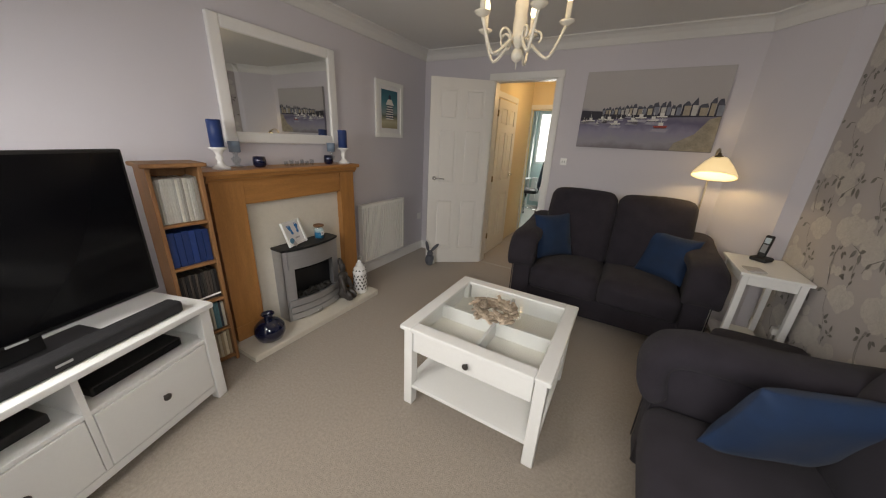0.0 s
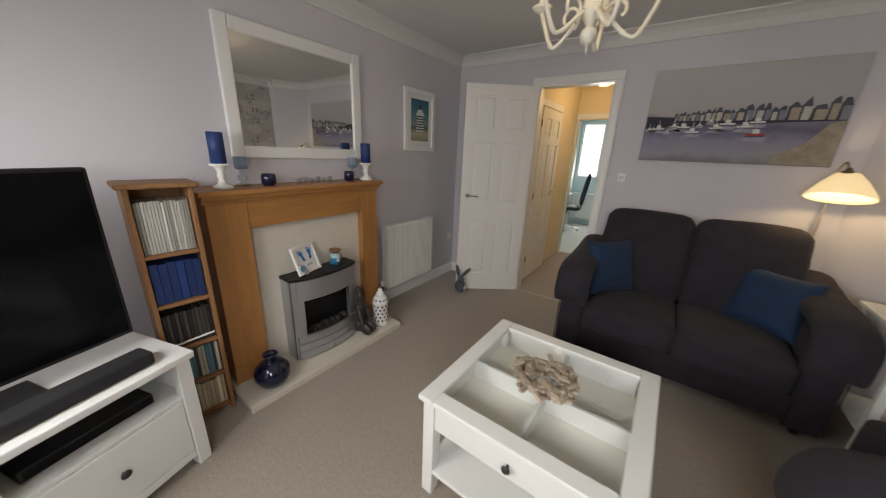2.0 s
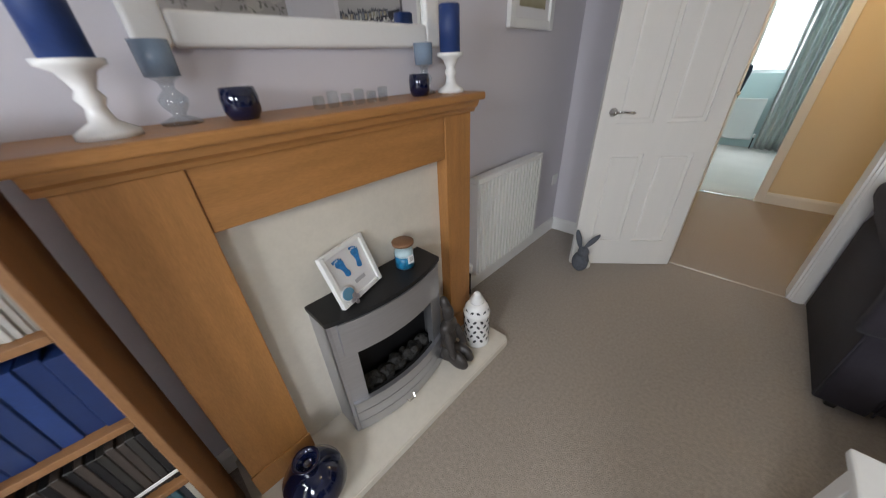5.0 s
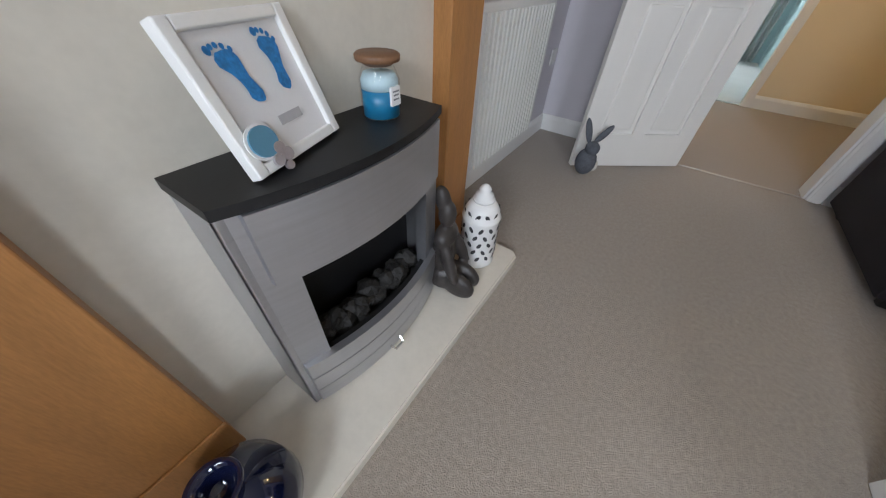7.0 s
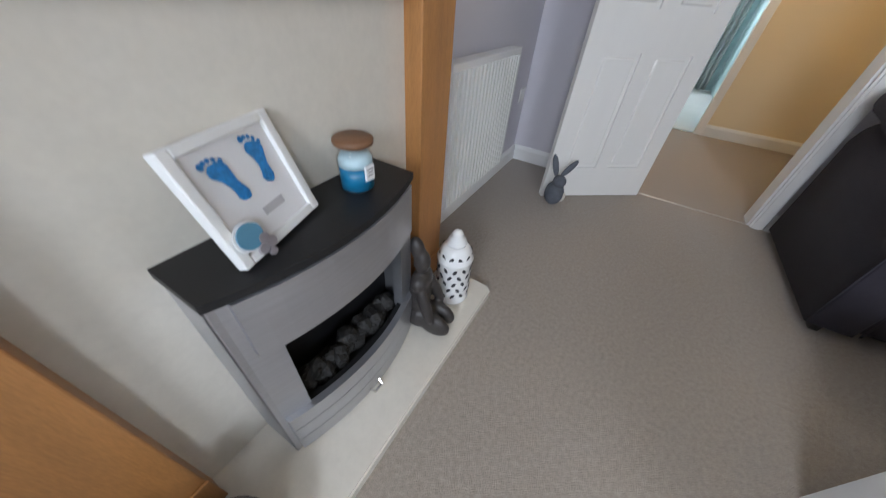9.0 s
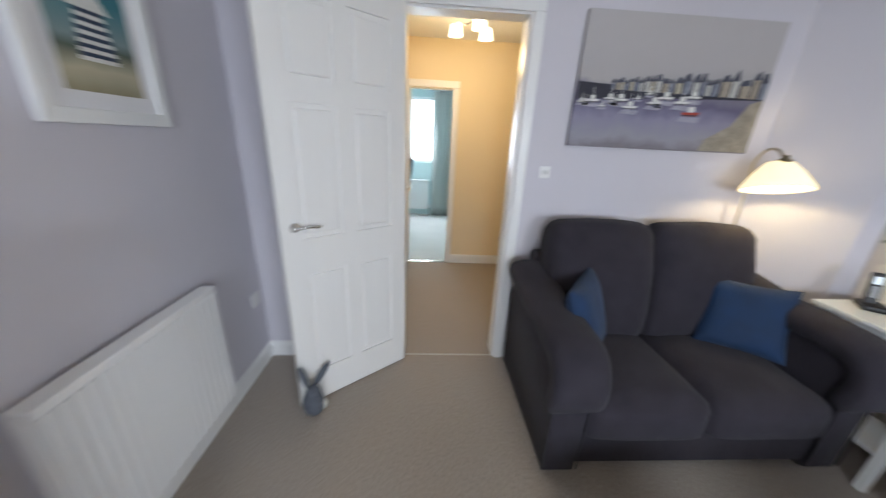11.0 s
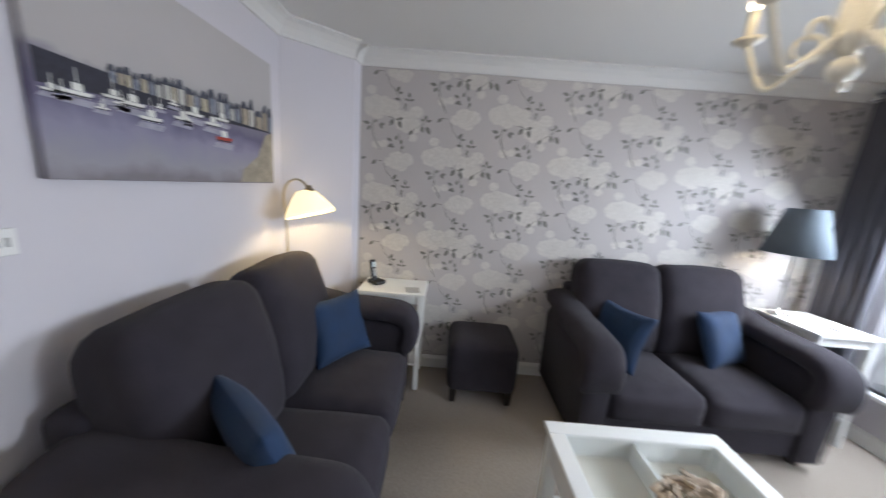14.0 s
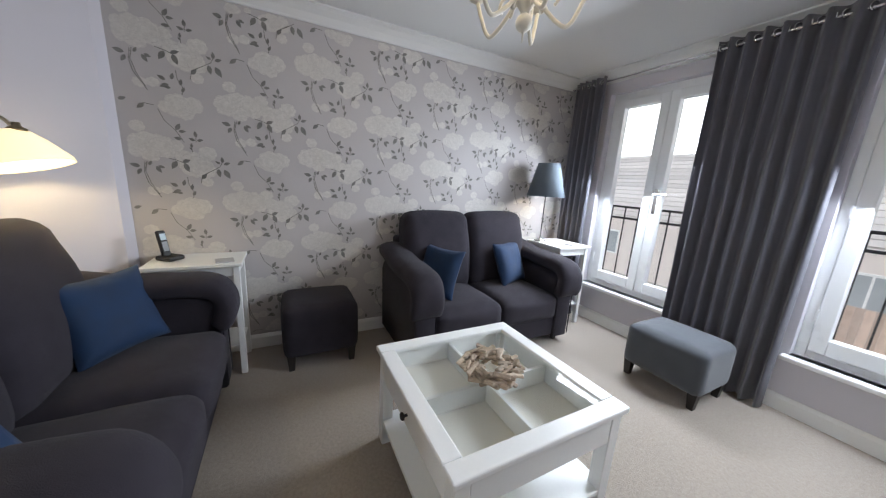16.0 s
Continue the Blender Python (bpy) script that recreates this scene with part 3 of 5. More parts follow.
curtain(1.50, 2.24, 0.345, 0.012, 2.44, 8, "slate grey floor-length eyelet curtain between the windows")
curtain(3.10, 3.45, 0.345, 0.012, 2.43, 5, "slate grey eyelet curtain gathered in the room corner")
rod = thing("curtain_rod", pose(0, 0.345, 2.388), "thin chrome curtain pole above the windows", "curtain rod")
part("pole", tube([(0.25, 0, 0), (3.46, 0, 0)], 0.009, 10), CHROME, rod)
for x in (0.25, 3.46):
    part("finial", lathe([(0.009, 0), (0.016, 0.01), (0.016, 0.03), (0.006, 0.045)], 12, m=pose(x, 0, 0, 0, -90 if x < 1 else 90)), CHROME, rod, smooth=True)
for x in (0.3, 2.3, 3.40):
    part("bracket", box((x - 0.008, -0.104, -0.008), (x + 0.008, 0.0, 0.006), 0.002), CHROME, rod)

# ---- sofas ----


def sofa(m, label, w=1.50, d=0.86, arm=0.79, seat=0.46, back=1.10):
    """A two-seat sofa: front at y = 0, back at y = d, centred on x."""
    s = thing("sofa", m, label, "sofa", "two-seat sofas")
    aw = 0.20
    part("base", box((-w / 2 + 0.12, 0.035, 0.07), (w / 2 - 0.12, d - 0.03, 0.26), 0.02, 3), FABRIC, s)
    sw = (w - 2 * aw) / 2
    for i, sx in enumerate((-1, 1)):
        bm = soft_box(sw + 0.005, d - 0.22, 0.22, 0.06, 0.035, 10, 0.004, i)
        bmesh.ops.transform(bm, matrix=pose(sx * sw / 2, (d - 0.22) / 2 - 0.005, seat - 0.22), verts=bm.verts)
        part("seat_cushion", bm, FABRIC, s, smooth=True)
        bm = soft_box(sw + 0.035, 0.24, back - seat + 0.06, 0.085, 0.02, 10, 0.006, i + 4)
        for v in bm.verts:
            v.co.y += 0.035 * math.sin(min(1, max(0, v.co.z / 0.6)) * math.pi) * (-1 if v.co.y < 0 else 0)
        bmesh.ops.transform(bm, matrix=pose(sx * (sw + 0.03) / 2, d - 0.25, seat - 0.06, -9), verts=bm.verts)
        part("back_cushion", bm, FABRIC, s, smooth=True)
    part("back_frame", box((-w / 2 + 0.14, d - 0.13, 0.08), (w / 2 - 0.14, d, back - 0.22), 0.035, 3), FABRIC, s, smooth=True)
    for sx in (-1, 1):
        # upright panel, and over it a padded roll that hangs over the front
        cx = sx * (w / 2 - 0.12)
        pts = [(-0.075, 0.06), (0.075, 0.06), (0.078, arm - 0.20)] + [(0.078 * math.cos(radians(k * 18)), arm - 0.20 + 0.10 * math.sin(radians(k * 18))) for k in range(1, 10)] + [(-0.078, arm - 0.20)]
        bm = profile_prism(pts, 0.006, d - 0.05, 0.014)
        bmesh.ops.transform(bm, matrix=pose(cx, 0, 0), verts=bm.verts)
        a = part("arm_panel", bm, FABRIC, s, smooth=True)
        bm = bmesh.new()
        rows, ring = 30, 24
        loops = []
        way = [(0.012, arm - 0.33), (-0.022, arm - 0.25), (-0.020, arm - 0.15), (0.045, arm - 0.075), (0.20, arm - 0.055), (0.45, arm - 0.045), (d - 0.20, arm - 0.01), (d - 0.07, arm + 0.005)]
        for q in range(rows + 1):
            v = q / rows
            f_ = v * (len(way) - 1)
            i_ = min(int(f_), len(way) - 2)
            p0, p1, p2, p3 = [Vector(way[max(0, min(len(way) - 1, i_ + o_))]) for o_ in (-1, 0, 1, 2)]
            h_ = f_ - i_
            c_ = 0.5 * (2 * p1 + (p2 - p0) * h_ + (2 * p0 - 5 * p1 + 4 * p2 - p3) * h_ ** 2 + (3 * p1 - p0 - 3 * p2 + p3) * h_ ** 3)
            g_ = ((p2 - p0) * (1 - h_) + (p3 - p1) * h_).normalized()
            nrm = Vector((-g_.y, g_.x))
            end = min(1.0, 0.35 + 0.65 * math.sin(min(1, v / 0.06) * math.pi / 2)) * min(1.0, 0.35 + 0.65 * math.sin(min(1, (1 - v) / 0.06) * math.pi / 2))
            loop = []
            for k in range(ring):
                ang = 2 * math.pi * k / ring
                px = math.copysign(abs(math.cos(ang)) ** 0.7, math.cos(ang)) * (0.125 if math.cos(ang) * sx > 0 else 0.112) * (0.8 + 0.2 * end)
                pn = math.copysign(abs(math.sin(ang)) ** 0.65, math.sin(ang)) * (0.048 if math.sin(ang) > 0 else 0.075) * end
                p = Vector((cx + px, c_.x + nrm.x * pn, c_.y + nrm.y * pn - 0.022 * (px / 0.12) ** 2))
                p += noise.noise_vector(p * 9 + Vector((sx * 3, 0, 2))) * 0.006
                loop.append(bm.verts.new(p))
            loops.append(loop)
        for la, lb in zip(loops, loops[1:]):
            for k in range(ring):
                bm.faces.new((la[k], la[(k + 1) % ring], lb[(k + 1) % ring], lb[k]))
        bm.faces.new(loops[0][::-1]), bm.faces.new(loops[-1])
        part("arm_pad", bm, FABRIC, a, smooth=True)
        seam = [(cx + 0.082 * math.cos(radians(k * 18)), 0.004, arm - 0.235 + 0.11 * math.sin(radians(k * 18))) for k in range(11)]
        seam = [(cx + 0.082, 0.004, 0.08)] + seam + [(cx - 0.082, 0.004, 0.08)]
        part("piping", tube(seam, 0.004, 6), FABRIC, a, smooth=True)
    for x in (-w / 2 + 0.12, w / 2 - 0.12):
        for y in (0.08, d - 0.09):
            part("foot", lathe([(0.022, 0), (0.03, 0.07)], 4, m=pose(x, y, 0, 0, 0, 45)), DARKW, s, "dark wooden block foot")
    return s


sofa(pose(2.385, 3.49, 0), "charcoal grey two-seat fabric sofa under the harbour painting", w=1.56)
sofa(pose(2.70, 1.64, 0, 0, 0, -90), "charcoal grey two-seat fabric sofa against the wallpapered wall", w=1.58)


def scatter_cushion(m, label, size=0.40):
    n = 14
    bm = bmesh.new()
    top, bot = [], []
    for j in range(n + 1):
        a, b = [], []
        for i in range(n + 1):
            u, v = 2 * i / n - 1, 2 * j / n - 1
            x = u * size / 2 * (1 - 0.09 * (1 - v * v) * abs(u))
            y = v * size / 2 * (1 - 0.09 * (1 - u * u) * abs(v))
            h = 0.062 * ((1 - u ** 4) * (1 - v ** 4)) ** 0.6 + 0.004 * noise.noise(Vector((u * 3, v * 3, size * 9)))
            a.append(bm.verts.new((x, y, 0.004 + h)))
            b.append(bm.verts.new((x, y, -0.004 - h)))
        top.append(a), bot.append(b)
    for j in range(n):
        for i in range(n):
            bm.faces.new((top[j][i], top[j][i + 1], top[j + 1][i + 1], top[j + 1][i]))
            bm.faces.new((bot[j][i], bot[j + 1][i], bot[j + 1][i + 1], bot[j][i + 1]))
    for i in range(n):
        bm.faces.new((top[0][i], bot[0][i], bot[0][i + 1], top[0][i + 1]))
        bm.faces.new((top[n][i], top[n][i + 1], bot[n][i + 1], bot[n][i]))
        bm.faces.new((top[i][0], top[i + 1][0], bot[i + 1][0], bot[i][0]))
        bm.faces.new((top[i][n], bot[i][n], bot[i + 1][n], top[i + 1][n]))
    bmesh.ops.transform(bm, matrix=pose(0, 0, size / 2, 90), verts=bm.verts)
    ob = finish("scatter_cushion", bm, BLUE, True)
    ob.matrix_basis = m
    return tagged(ob, label, "cushion", "blue scatter cushions")


scatter_cushion(pose(1.96, 3.80, 0.485, -18, 0, 52), "petrol blue velvet cushion leaning in the sofa corner", 0.42)
scatter_cushion(pose(2.79, 3.84, 0.475, -22, 0, -34), "petrol blue velvet cushion leaning on the sofa arm")
scatter_cushion(pose(3.02, 2.12, 0.475, -20, 0, -158), "petrol blue velvet cushion on the second sofa")
scatter_cushion(pose(3.06, 1.25, 0.475, -22, 0, -68), "petrol blue velvet cushion on the second sofa")


def footstool(m, w, d, h, material, label):
    s = thing("footstool", m, label, "footstool", "footstools")
    bm = soft_box(w, d, h - 0.10, 0.045, 0.02, 9, 0.003)
    for v in bm.verts:
        v.co.z += 0.10
    part("seat", bm, material, s, smooth=True)
    for x in (-w / 2 + 0.045, w / 2 - 0.045):
        for y in (-d / 2 + 0.045, d / 2 - 0.045):
            part("leg", lathe([(0.026, 0), (0.040, 0.125)], 4, m=pose(x, y, 0, 0, 0, 45)), DARKW, s, "dark wooden tapered leg")
    return s


footstool(pose(3.29, 2.94, 0), 0.44, 0.50, 0.47, FABRIC, "charcoal grey square footstool between the sofas")
footstool(pose(1.935, 0.655, 0), 0.52, 0.42, 0.41, FABRIC_S, "blue-grey footstool in front of the curtain")

# ---- coffee table ----
TX0, TX1, TY0, TY1, TZ = 1.50, 2.315, 1.962, 2.762, 0.54
ct = thing("coffee_table", pose((TX0 + TX1) / 2, (TY0 + TY1) / 2, 0), "white square coffee table with glass top and drawer", "coffee table")
tw, td = (TX1 - TX0) / 2, (TY1 - TY0) / 2
for sx in (-1, 1):
    for sy in (-1, 1):
        part("leg", box((sx * (tw - 0.045) - 0.028, sy * (td - 0.045) - 0.028, 0), (sx * (tw - 0.045) + 0.028, sy * (td - 0.045) + 0.028, TZ - 0.028), 0.004), WHITEF, ct)
bm = bmesh.new()
fw = 0.075
add_box(bm, (-tw, -td, TZ - 0.026), (-tw + fw, td, TZ), 0.006)
add_box(bm, (tw - fw, -td, TZ - 0.026), (tw, td, TZ), 0.006)
add_box(bm, (-tw + fw, -td, TZ - 0.026), (tw - fw, -td + fw, TZ), 0.006)
add_box(bm, (-tw + fw, td - fw, TZ - 0.026), (tw - fw, td, TZ), 0.006)
part("top_frame", bm, WHITEF, ct)
g = part("glass_top", box((-tw + fw - 0.008, -td + fw - 0.008, TZ - 0.014), (tw - fw + 0.008, td - fw + 0.008, TZ - 0.008)), GLASS, ct, "clear glass pane")
g.visible_shadow = False
for sx in (-1, 1):
    part("side_apron", box((sx * (tw - 0.03) - 0.011, -td + 0.075, TZ - 0.155), (sx * (tw - 0.03) + 0.011, td - 0.075, TZ - 0.027), 0.002), WHITEF, ct)
for sy in (-1, 1):
    dr = part("drawer_front", box((-tw + 0.078, sy * (td - 0.03) - 0.011, TZ - 0.155), (tw - 0.078, sy * (td - 0.03) + 0.011, TZ - 0.03), 0.003), WHITEF, ct)
    bm = lathe([(0.006, 0), (0.006, 0.012), (0.015, 0.016), (0.017, 0.022), (0.012, 0.028)], 16, m=pose(0, sy * (td - 0.018), TZ - 0.095, -90 * sy))
    part("knob", bm, BRONZE, dr, "aged metal round knob", smooth=True)
part("tray", box((-tw + 0.04, -td + 0.042, TZ - 0.15), (tw - 0.04, td - 0.042, TZ - 0.138)), mat("cream_tray_lining", (0.82, 0.79, 0.72), 0.6, var=0.04, scale=6, bump=0.05), ct, "cream lined tray under the glass")
part("divider", box((-0.008, -td + 0.045, TZ - 0.137), (0.008, td - 0.045, TZ - 0.045), 0.002), WHITEF, ct)
for a, b in ((-tw + 0.045, -0.0085), (0.0085, tw - 0.045)):
    part("divider", box((a, -0.008, TZ - 0.137), (b, 0.008, TZ - 0.045), 0.002), WHITEF, ct)
part("shelf", box((-tw + 0.02, -td + 0.02, 0.125), (tw - 0.02, td - 0.02, 0.147), 0.003), WHITEF, ct)

wreath = thing("driftwood_wreath", pose(1.90, 2.35, TZ + 0.0), "wreath of bleached driftwood pieces on the table glass", "wreath")
rng = random.Random(5)
for i in range(120):
    a = i * 2.399
    r = 0.055 + 0.075 * rng.random()
    ln = 0.04 + 0.05 * rng.random()
    bm = box((-ln / 2, -0.011, -0.006), (ln / 2, 0.011, 0.006), 0.004, 1)
    for v in bm.verts:
        v.co += noise.noise_vector(v.co * 40 + Vector((i, 0, 0))) * 0.005
    o = part("driftwood_piece", bm, DRIFT, wreath)
    o.matrix_basis = pose(r * math.cos(a), r * math.sin(a), 0.016 + 0.05 * rng.random(), rng.uniform(-25, 25), rng.uniform(-18, 18), math.degrees(a) + rng.choice((90, 60, 120, 20)))

# ---- side tables ----


def side_table(m, w, d, h, label):
    s = thing("side_table", m, label, "side table", "white side tables")
    part("tabletop", box((-w / 2, -d / 2, h - 0.022), (w / 2, d / 2, h), 0.004), WHITEF, s)
    for x in (-w / 2 + 0.035, w / 2 - 0.035):
        for y in (-d / 2 + 0.035, d / 2 - 0.035):
            part("leg", box((x - 0.018, y - 0.018, 0), (x + 0.018, y + 0.018, h - 0.023), 0.003), WHITEF, s)
    for y in (-d / 2 + 0.035, d / 2 - 0.035):
        part("apron", box((-w / 2 + 0.055, y - 0.009, h - 0.085), (w / 2 - 0.055, y + 0.009, h - 0.023)), WHITEF, s)
    for x in (-w / 2 + 0.035, w / 2 - 0.035):
        part("apron", box((x - 0.009, -d / 2 + 0.055, h - 0.085), (x + 0.009, d / 2 - 0.055, h - 0.023)), WHITEF, s)
    part("shelf", box((-w / 2 + 0.03, -d / 2 + 0.03, 0.20), (w / 2 - 0.03, d / 2 - 0.03, 0.215), 0.002), WHITEF, s)
    return s


ST1 = (3.35, 3.65, 0.785)
side_table(pose(ST1[0], ST1[1], 0), 0.35, 0.50, ST1[2], "white wooden side table with lower shelf beside the sofa")
ST2 = (3.16, 0.64, 0.82)
side_table(pose(ST2[0], ST2[1], 0), 0.46, 0.42, ST2[2], "white wooden side table between sofa and window")

ph = thing("telephone", pose(3.37, 3.80, ST1[2], 0, 0, -38), "black cordless telephone standing in its charging base", "telephone")
bm = box((-0.05, -0.06, 0), (0.05, 0.055, 0.03), 0.012, 3)
part("base", bm, BLACK, ph)
hs = part("handset", box((-0.024, -0.012, 0), (0.024, 0.014, 0.165), 0.009, 3, pose(-0.012, 0.005, 0.022, -12)), BLACK, ph)
part("screen", box((-0.016, -0.0135, 0.105), (0.016, -0.0125, 0.145), 0.0, 1, pose(-0.012, 0.005, 0.022, -12)), mat("pale_phone_screen", (0.45, 0.55, 0.6), 0.2, var=0, bump=0), hs)
part("keypad", box((-0.016, -0.0135, 0.035), (0.016, -0.0125, 0.095), 0.0, 1, pose(-0.012, 0.005, 0.022, -12)), mat("grey_keypad", (0.25, 0.26, 0.27), 0.5, var=0, bump=0), hs)
GREYP = mat("pale_grey_plastic", (0.42, 0.42, 0.42), 0.5, var=0.05, bump=0.02)
tagged(finish("coaster", box((-0.05, -0.05, 0), (0.05, 0.05, 0.009), 0.004), GREYP), "grey square coaster on the side table", "coaster", "coasters").matrix_basis = pose(3.26, 3.50, ST1[2], 0, 0, 10)
tagged(finish("coaster", box((-0.05, -0.05, 0), (0.05, 0.05, 0.009), 0.004), GREYP), "grey square coaster on the side table", "coaster", "coasters").matrix_basis = pose(3.04, 0.60, ST2[2], 0, 0, 5)

# ---- lamps ----
fl = thing("floor_lamp", pose(3.065, 4.285, 0), "brass reading lamp with lit cream glass shade", "floor lamp")
part("base", lathe([(0.10, 0), (0.10, 0.012), (0.03, 0.025), (0.012, 0.04)], 24, m=pose(-0.055, 0.02, 0)), BRASS, fl, smooth=True)
arc = [(-0.055, 0.02, 0.03), (-0.055, 0.02, 0.7), (-0.055, 0.02, 1.16)]
for k in range(13):
    a = radians(-30 + k * 17.5)
    arc.append((-0.055, -0.045 + 0.085 * math.cos(a), 1.425 + (0.115 if k > 1 else 0.16) * math.sin(a)))
part("pole", tube(arc, 0.007, 10), mat("satin_brass", (0.55, 0.48, 0.36), 0.3, metal=1.0, var=0.1, bump=0.0), fl, smooth=True)
part("shade", lathe([(0.030, 0.155), (0.055, 0.150), (0.10, 0.095), (0.148, 0.018), (0.150, 0.0), (0.146, 0.0), (0.142, 0.018), (0.095, 0.09), (0.05, 0.143), (0.030, 0.147)], 32, m=pose(-0.055, -0.135, 1.325, -16, 4), caps=False), SHADE_ON, fl, "lit cream glass shade", smooth=True)
part("cap", lathe([(0.012, 0.0), (0.032, 0.0), (0.03, 0.02), (0.014, 0.03), (0.012, 0.045)], 16, m=pose(-0.058, -0.128, 1.465)), BRASS, fl, smooth=True)
lamp("reading_lamp_bulb", 'POINT', pose(3.01, 4.145, 1.392), 9.5, (1.0, 0.80, 0.45), r=0.025)

tl = thing("table_lamp", pose(3.28, 0.78, ST2[2]), "lit table lamp with slate blue fabric shade", "table lamp")
part("base", lathe([(0.06, 0), (0.06, 0.01), (0.012, 0.02), (0.008, 0.05)], 20), CHROME, tl, smooth=True)
part("pole", tube([(0, 0, 0.03), (0, 0, 0.62)], 0.006, 8), CHROME, tl)
part("shade", lathe([(0.105, 0.78), (0.185, 0.46), (0.182, 0.46), (0.102, 0.78)], 36, caps=False), SHADE_G, tl, "slate blue tapered fabric shade", smooth=True)
part("bulb", lathe([(0.012, 0.60), (0.03, 0.64), (0.03, 0.67), (0.01, 0.70)], 14), BULB, tl, smooth=True)
lamp("table_lamp_bulb", 'POINT', pose(3.28, 0.78, ST2[2] + 0.57), 9.0, (1.0, 0.74, 0.36), r=0.03)

CH = (1.84, 2.41)
chn = thing("chandelier", pose(CH[0], CH[1], -0.035), "ivory five-arm chandelier with lit candle bulbs", "chandelier")
part("ceiling_rose", lathe([(0.055, H + 0.035), (0.055, H + 0.023), (0.02, H + 0.0), (0.006, H - 0.02)], 20), IVORY, chn, smooth=True)
part("stem", lathe([(0.006, H - 0.02), (0.006, 2.270), (0.016, 2.250), (0.010, 2.215), (0.020, 2.175), (0.030, 2.130), (0.027, 2.095), (0.031, 2.060), (0.030, 2.020), (0.034, 2.005), (0.034, 1.990), (0.020, 1.970), (0.012, 1.955)], 20), IVORY, chn, smooth=True)
part("ball_finial", lathe([(0.010, 1.958)] + [(0.028 * math.sin(radians(k * 15)), 1.930 + 0.028 * math.cos(radians(k * 15))) for k in range(2, 12)] + [(0.004, 1.900), (0.0015, 1.872)], 20), IVORY, chn, smooth=True)
for k in range(5):
    a = radians(72 * k + 20)
    ca, sa = math.cos(a), math.sin(a)
    pts = []
    for i in range(21):
        t = i / 20
        r_ = 0.028 + 0.177 * t ** 0.85
        z = 2.000 - 0.085 * math.sin(min(1.0, t * 1.25) * math.pi * 0.62) + 0.135 * max(0.0, t - 0.52) ** 1.6 / 0.48 ** 1.6
        pts.append((r_ * ca, r_ * sa, z))
    ez = pts[-1][2]
    arm_o = part("arm", tube(pts, 0.0072, 8), IVORY, chn, smooth=True)
    curl = []
    for i in range(22):
        t = i / 21 * 4.9
        rr = 0.040 - 0.0052 * t
        r0 = 0.082 - rr * math.cos(t - 0.9)
        curl.append((r0 * ca, r0 * sa, 1.995 + rr * math.sin(t - 0.9) * 1.15))
    part("scroll", tube(curl, 0.0058, 6), IVORY, arm_o, smooth=True)
    ex, ey = pts[-1][0], pts[-1][1]
    part("drip_pan", lathe([(0.006, ez - 0.012), (0.030, ez + 0.002), (0.035, ez + 0.010), (0.012, ez + 0.006)], 18, m=pose(ex, ey, 0)), IVORY, arm_o, smooth=True)
    part("candle_tube", lathe([(0.0125, ez + 0.005), (0.0125, ez + 0.080)], 12, m=pose(ex, ey, 0)), IVORY, arm_o, smooth=True)
    part("bulb", lathe([(0.008, ez + 0.080), (0.016, ez + 0.098), (0.014, ez + 0.118), (0.003, ez + 0.150)], 12, m=pose(ex, ey, 0)), BULB, arm_o, "glowing candle bulb", smooth=True)
    lamp("chandelier_bulb", 'POINT', pose(CH[0] + ex, CH[1] + ey, ez + 0.155), 2.2, (1.0, 0.78, 0.46), r=0.02)

hl = thing("ceiling_light", pose(1.42, 5.45, H), "three-arm hall ceiling light with lit white glass shades", "ceiling light")
part("plate", lathe([(0.06, 0), (0.06, -0.02), (0.02, -0.035), (0.01, -0.09)], 20), CHROME, hl, smooth=True)
for k in range(3):
    a = radians(120 * k + 40)
    ao = part("arm", tube([(0, 0, -0.07), (0.07 * math.cos(a), 0.07 * math.sin(a), -0.10), (0.14 * math.cos(a), 0.14 * math.sin(a), -0.07), (0.15 * math.cos(a), 0.15 * math.sin(a), -0.10)], 0.007, 8), CHROME, hl)
    part("shade", lathe([(0.02, 0), (0.04, -0.01), (0.055, -0.085), (0.052, -0.085), (0.036, -0.013)], 18, m=pose(0.15 * math.cos(a), 0.15 * math.sin(a), -0.09), caps=False), mat("lit_white_glass", (0.9, 0.88, 0.8), 0.3, var=0, bump=0, emit=(1.0, 0.85, 0.6), power=8.0), ao, smooth=True)
lamp("hall_bulbs", 'POINT', pose(1.42, 5.45, 2.16), 26, (1.0, 0.72, 0.36), r=0.10)

# ---- fireplace ----
fp = thing("fireplace", pose(0, 0, 0), "golden oak fire surround with cream marble back and hearth", "fireplace")
bm = bmesh.new()
hp = [(0.001, 1.69), (0.478, 1.69), (0.478, 2.92), (0.453, 2.945), (0.001, 2.945)]
lo, hi = [bm.verts.new((x, y, 0.001)) for x, y in hp], [bm.verts.new((x, y, 0.043)) for x, y in hp]
bm.faces.new(lo[::-1])
top = bm.faces.new(hi)
for i in range(5):
    bm.faces.new((lo[i], lo[(i + 1) % 5], hi[(i + 1) % 5], hi[i]))
bmesh.ops.bevel(bm, geom=list(top.edges), offset=0.006, segments=2, affect='EDGES')
part("hearth", bm, MARBLE, fp, "cream marble hearth slab")
part("back_panel", box((0.001, 1.90, 0.044), (0.16, 2.80, 1.08)), MARBLE, fp, "cream marble back panel")
for y0, y1 in ((1.725, 1.93), (2.76, 2.915)):
    lg = part("leg", box((0.001, y0, 0.044), (0.215, y1, 1.185), 0.003), OAK, fp)
    part("plinth", box((0.2155, y0 - 0.004, 0.044), (0.223, y1 + 0.004, 0.16), 0.003), OAK, lg)
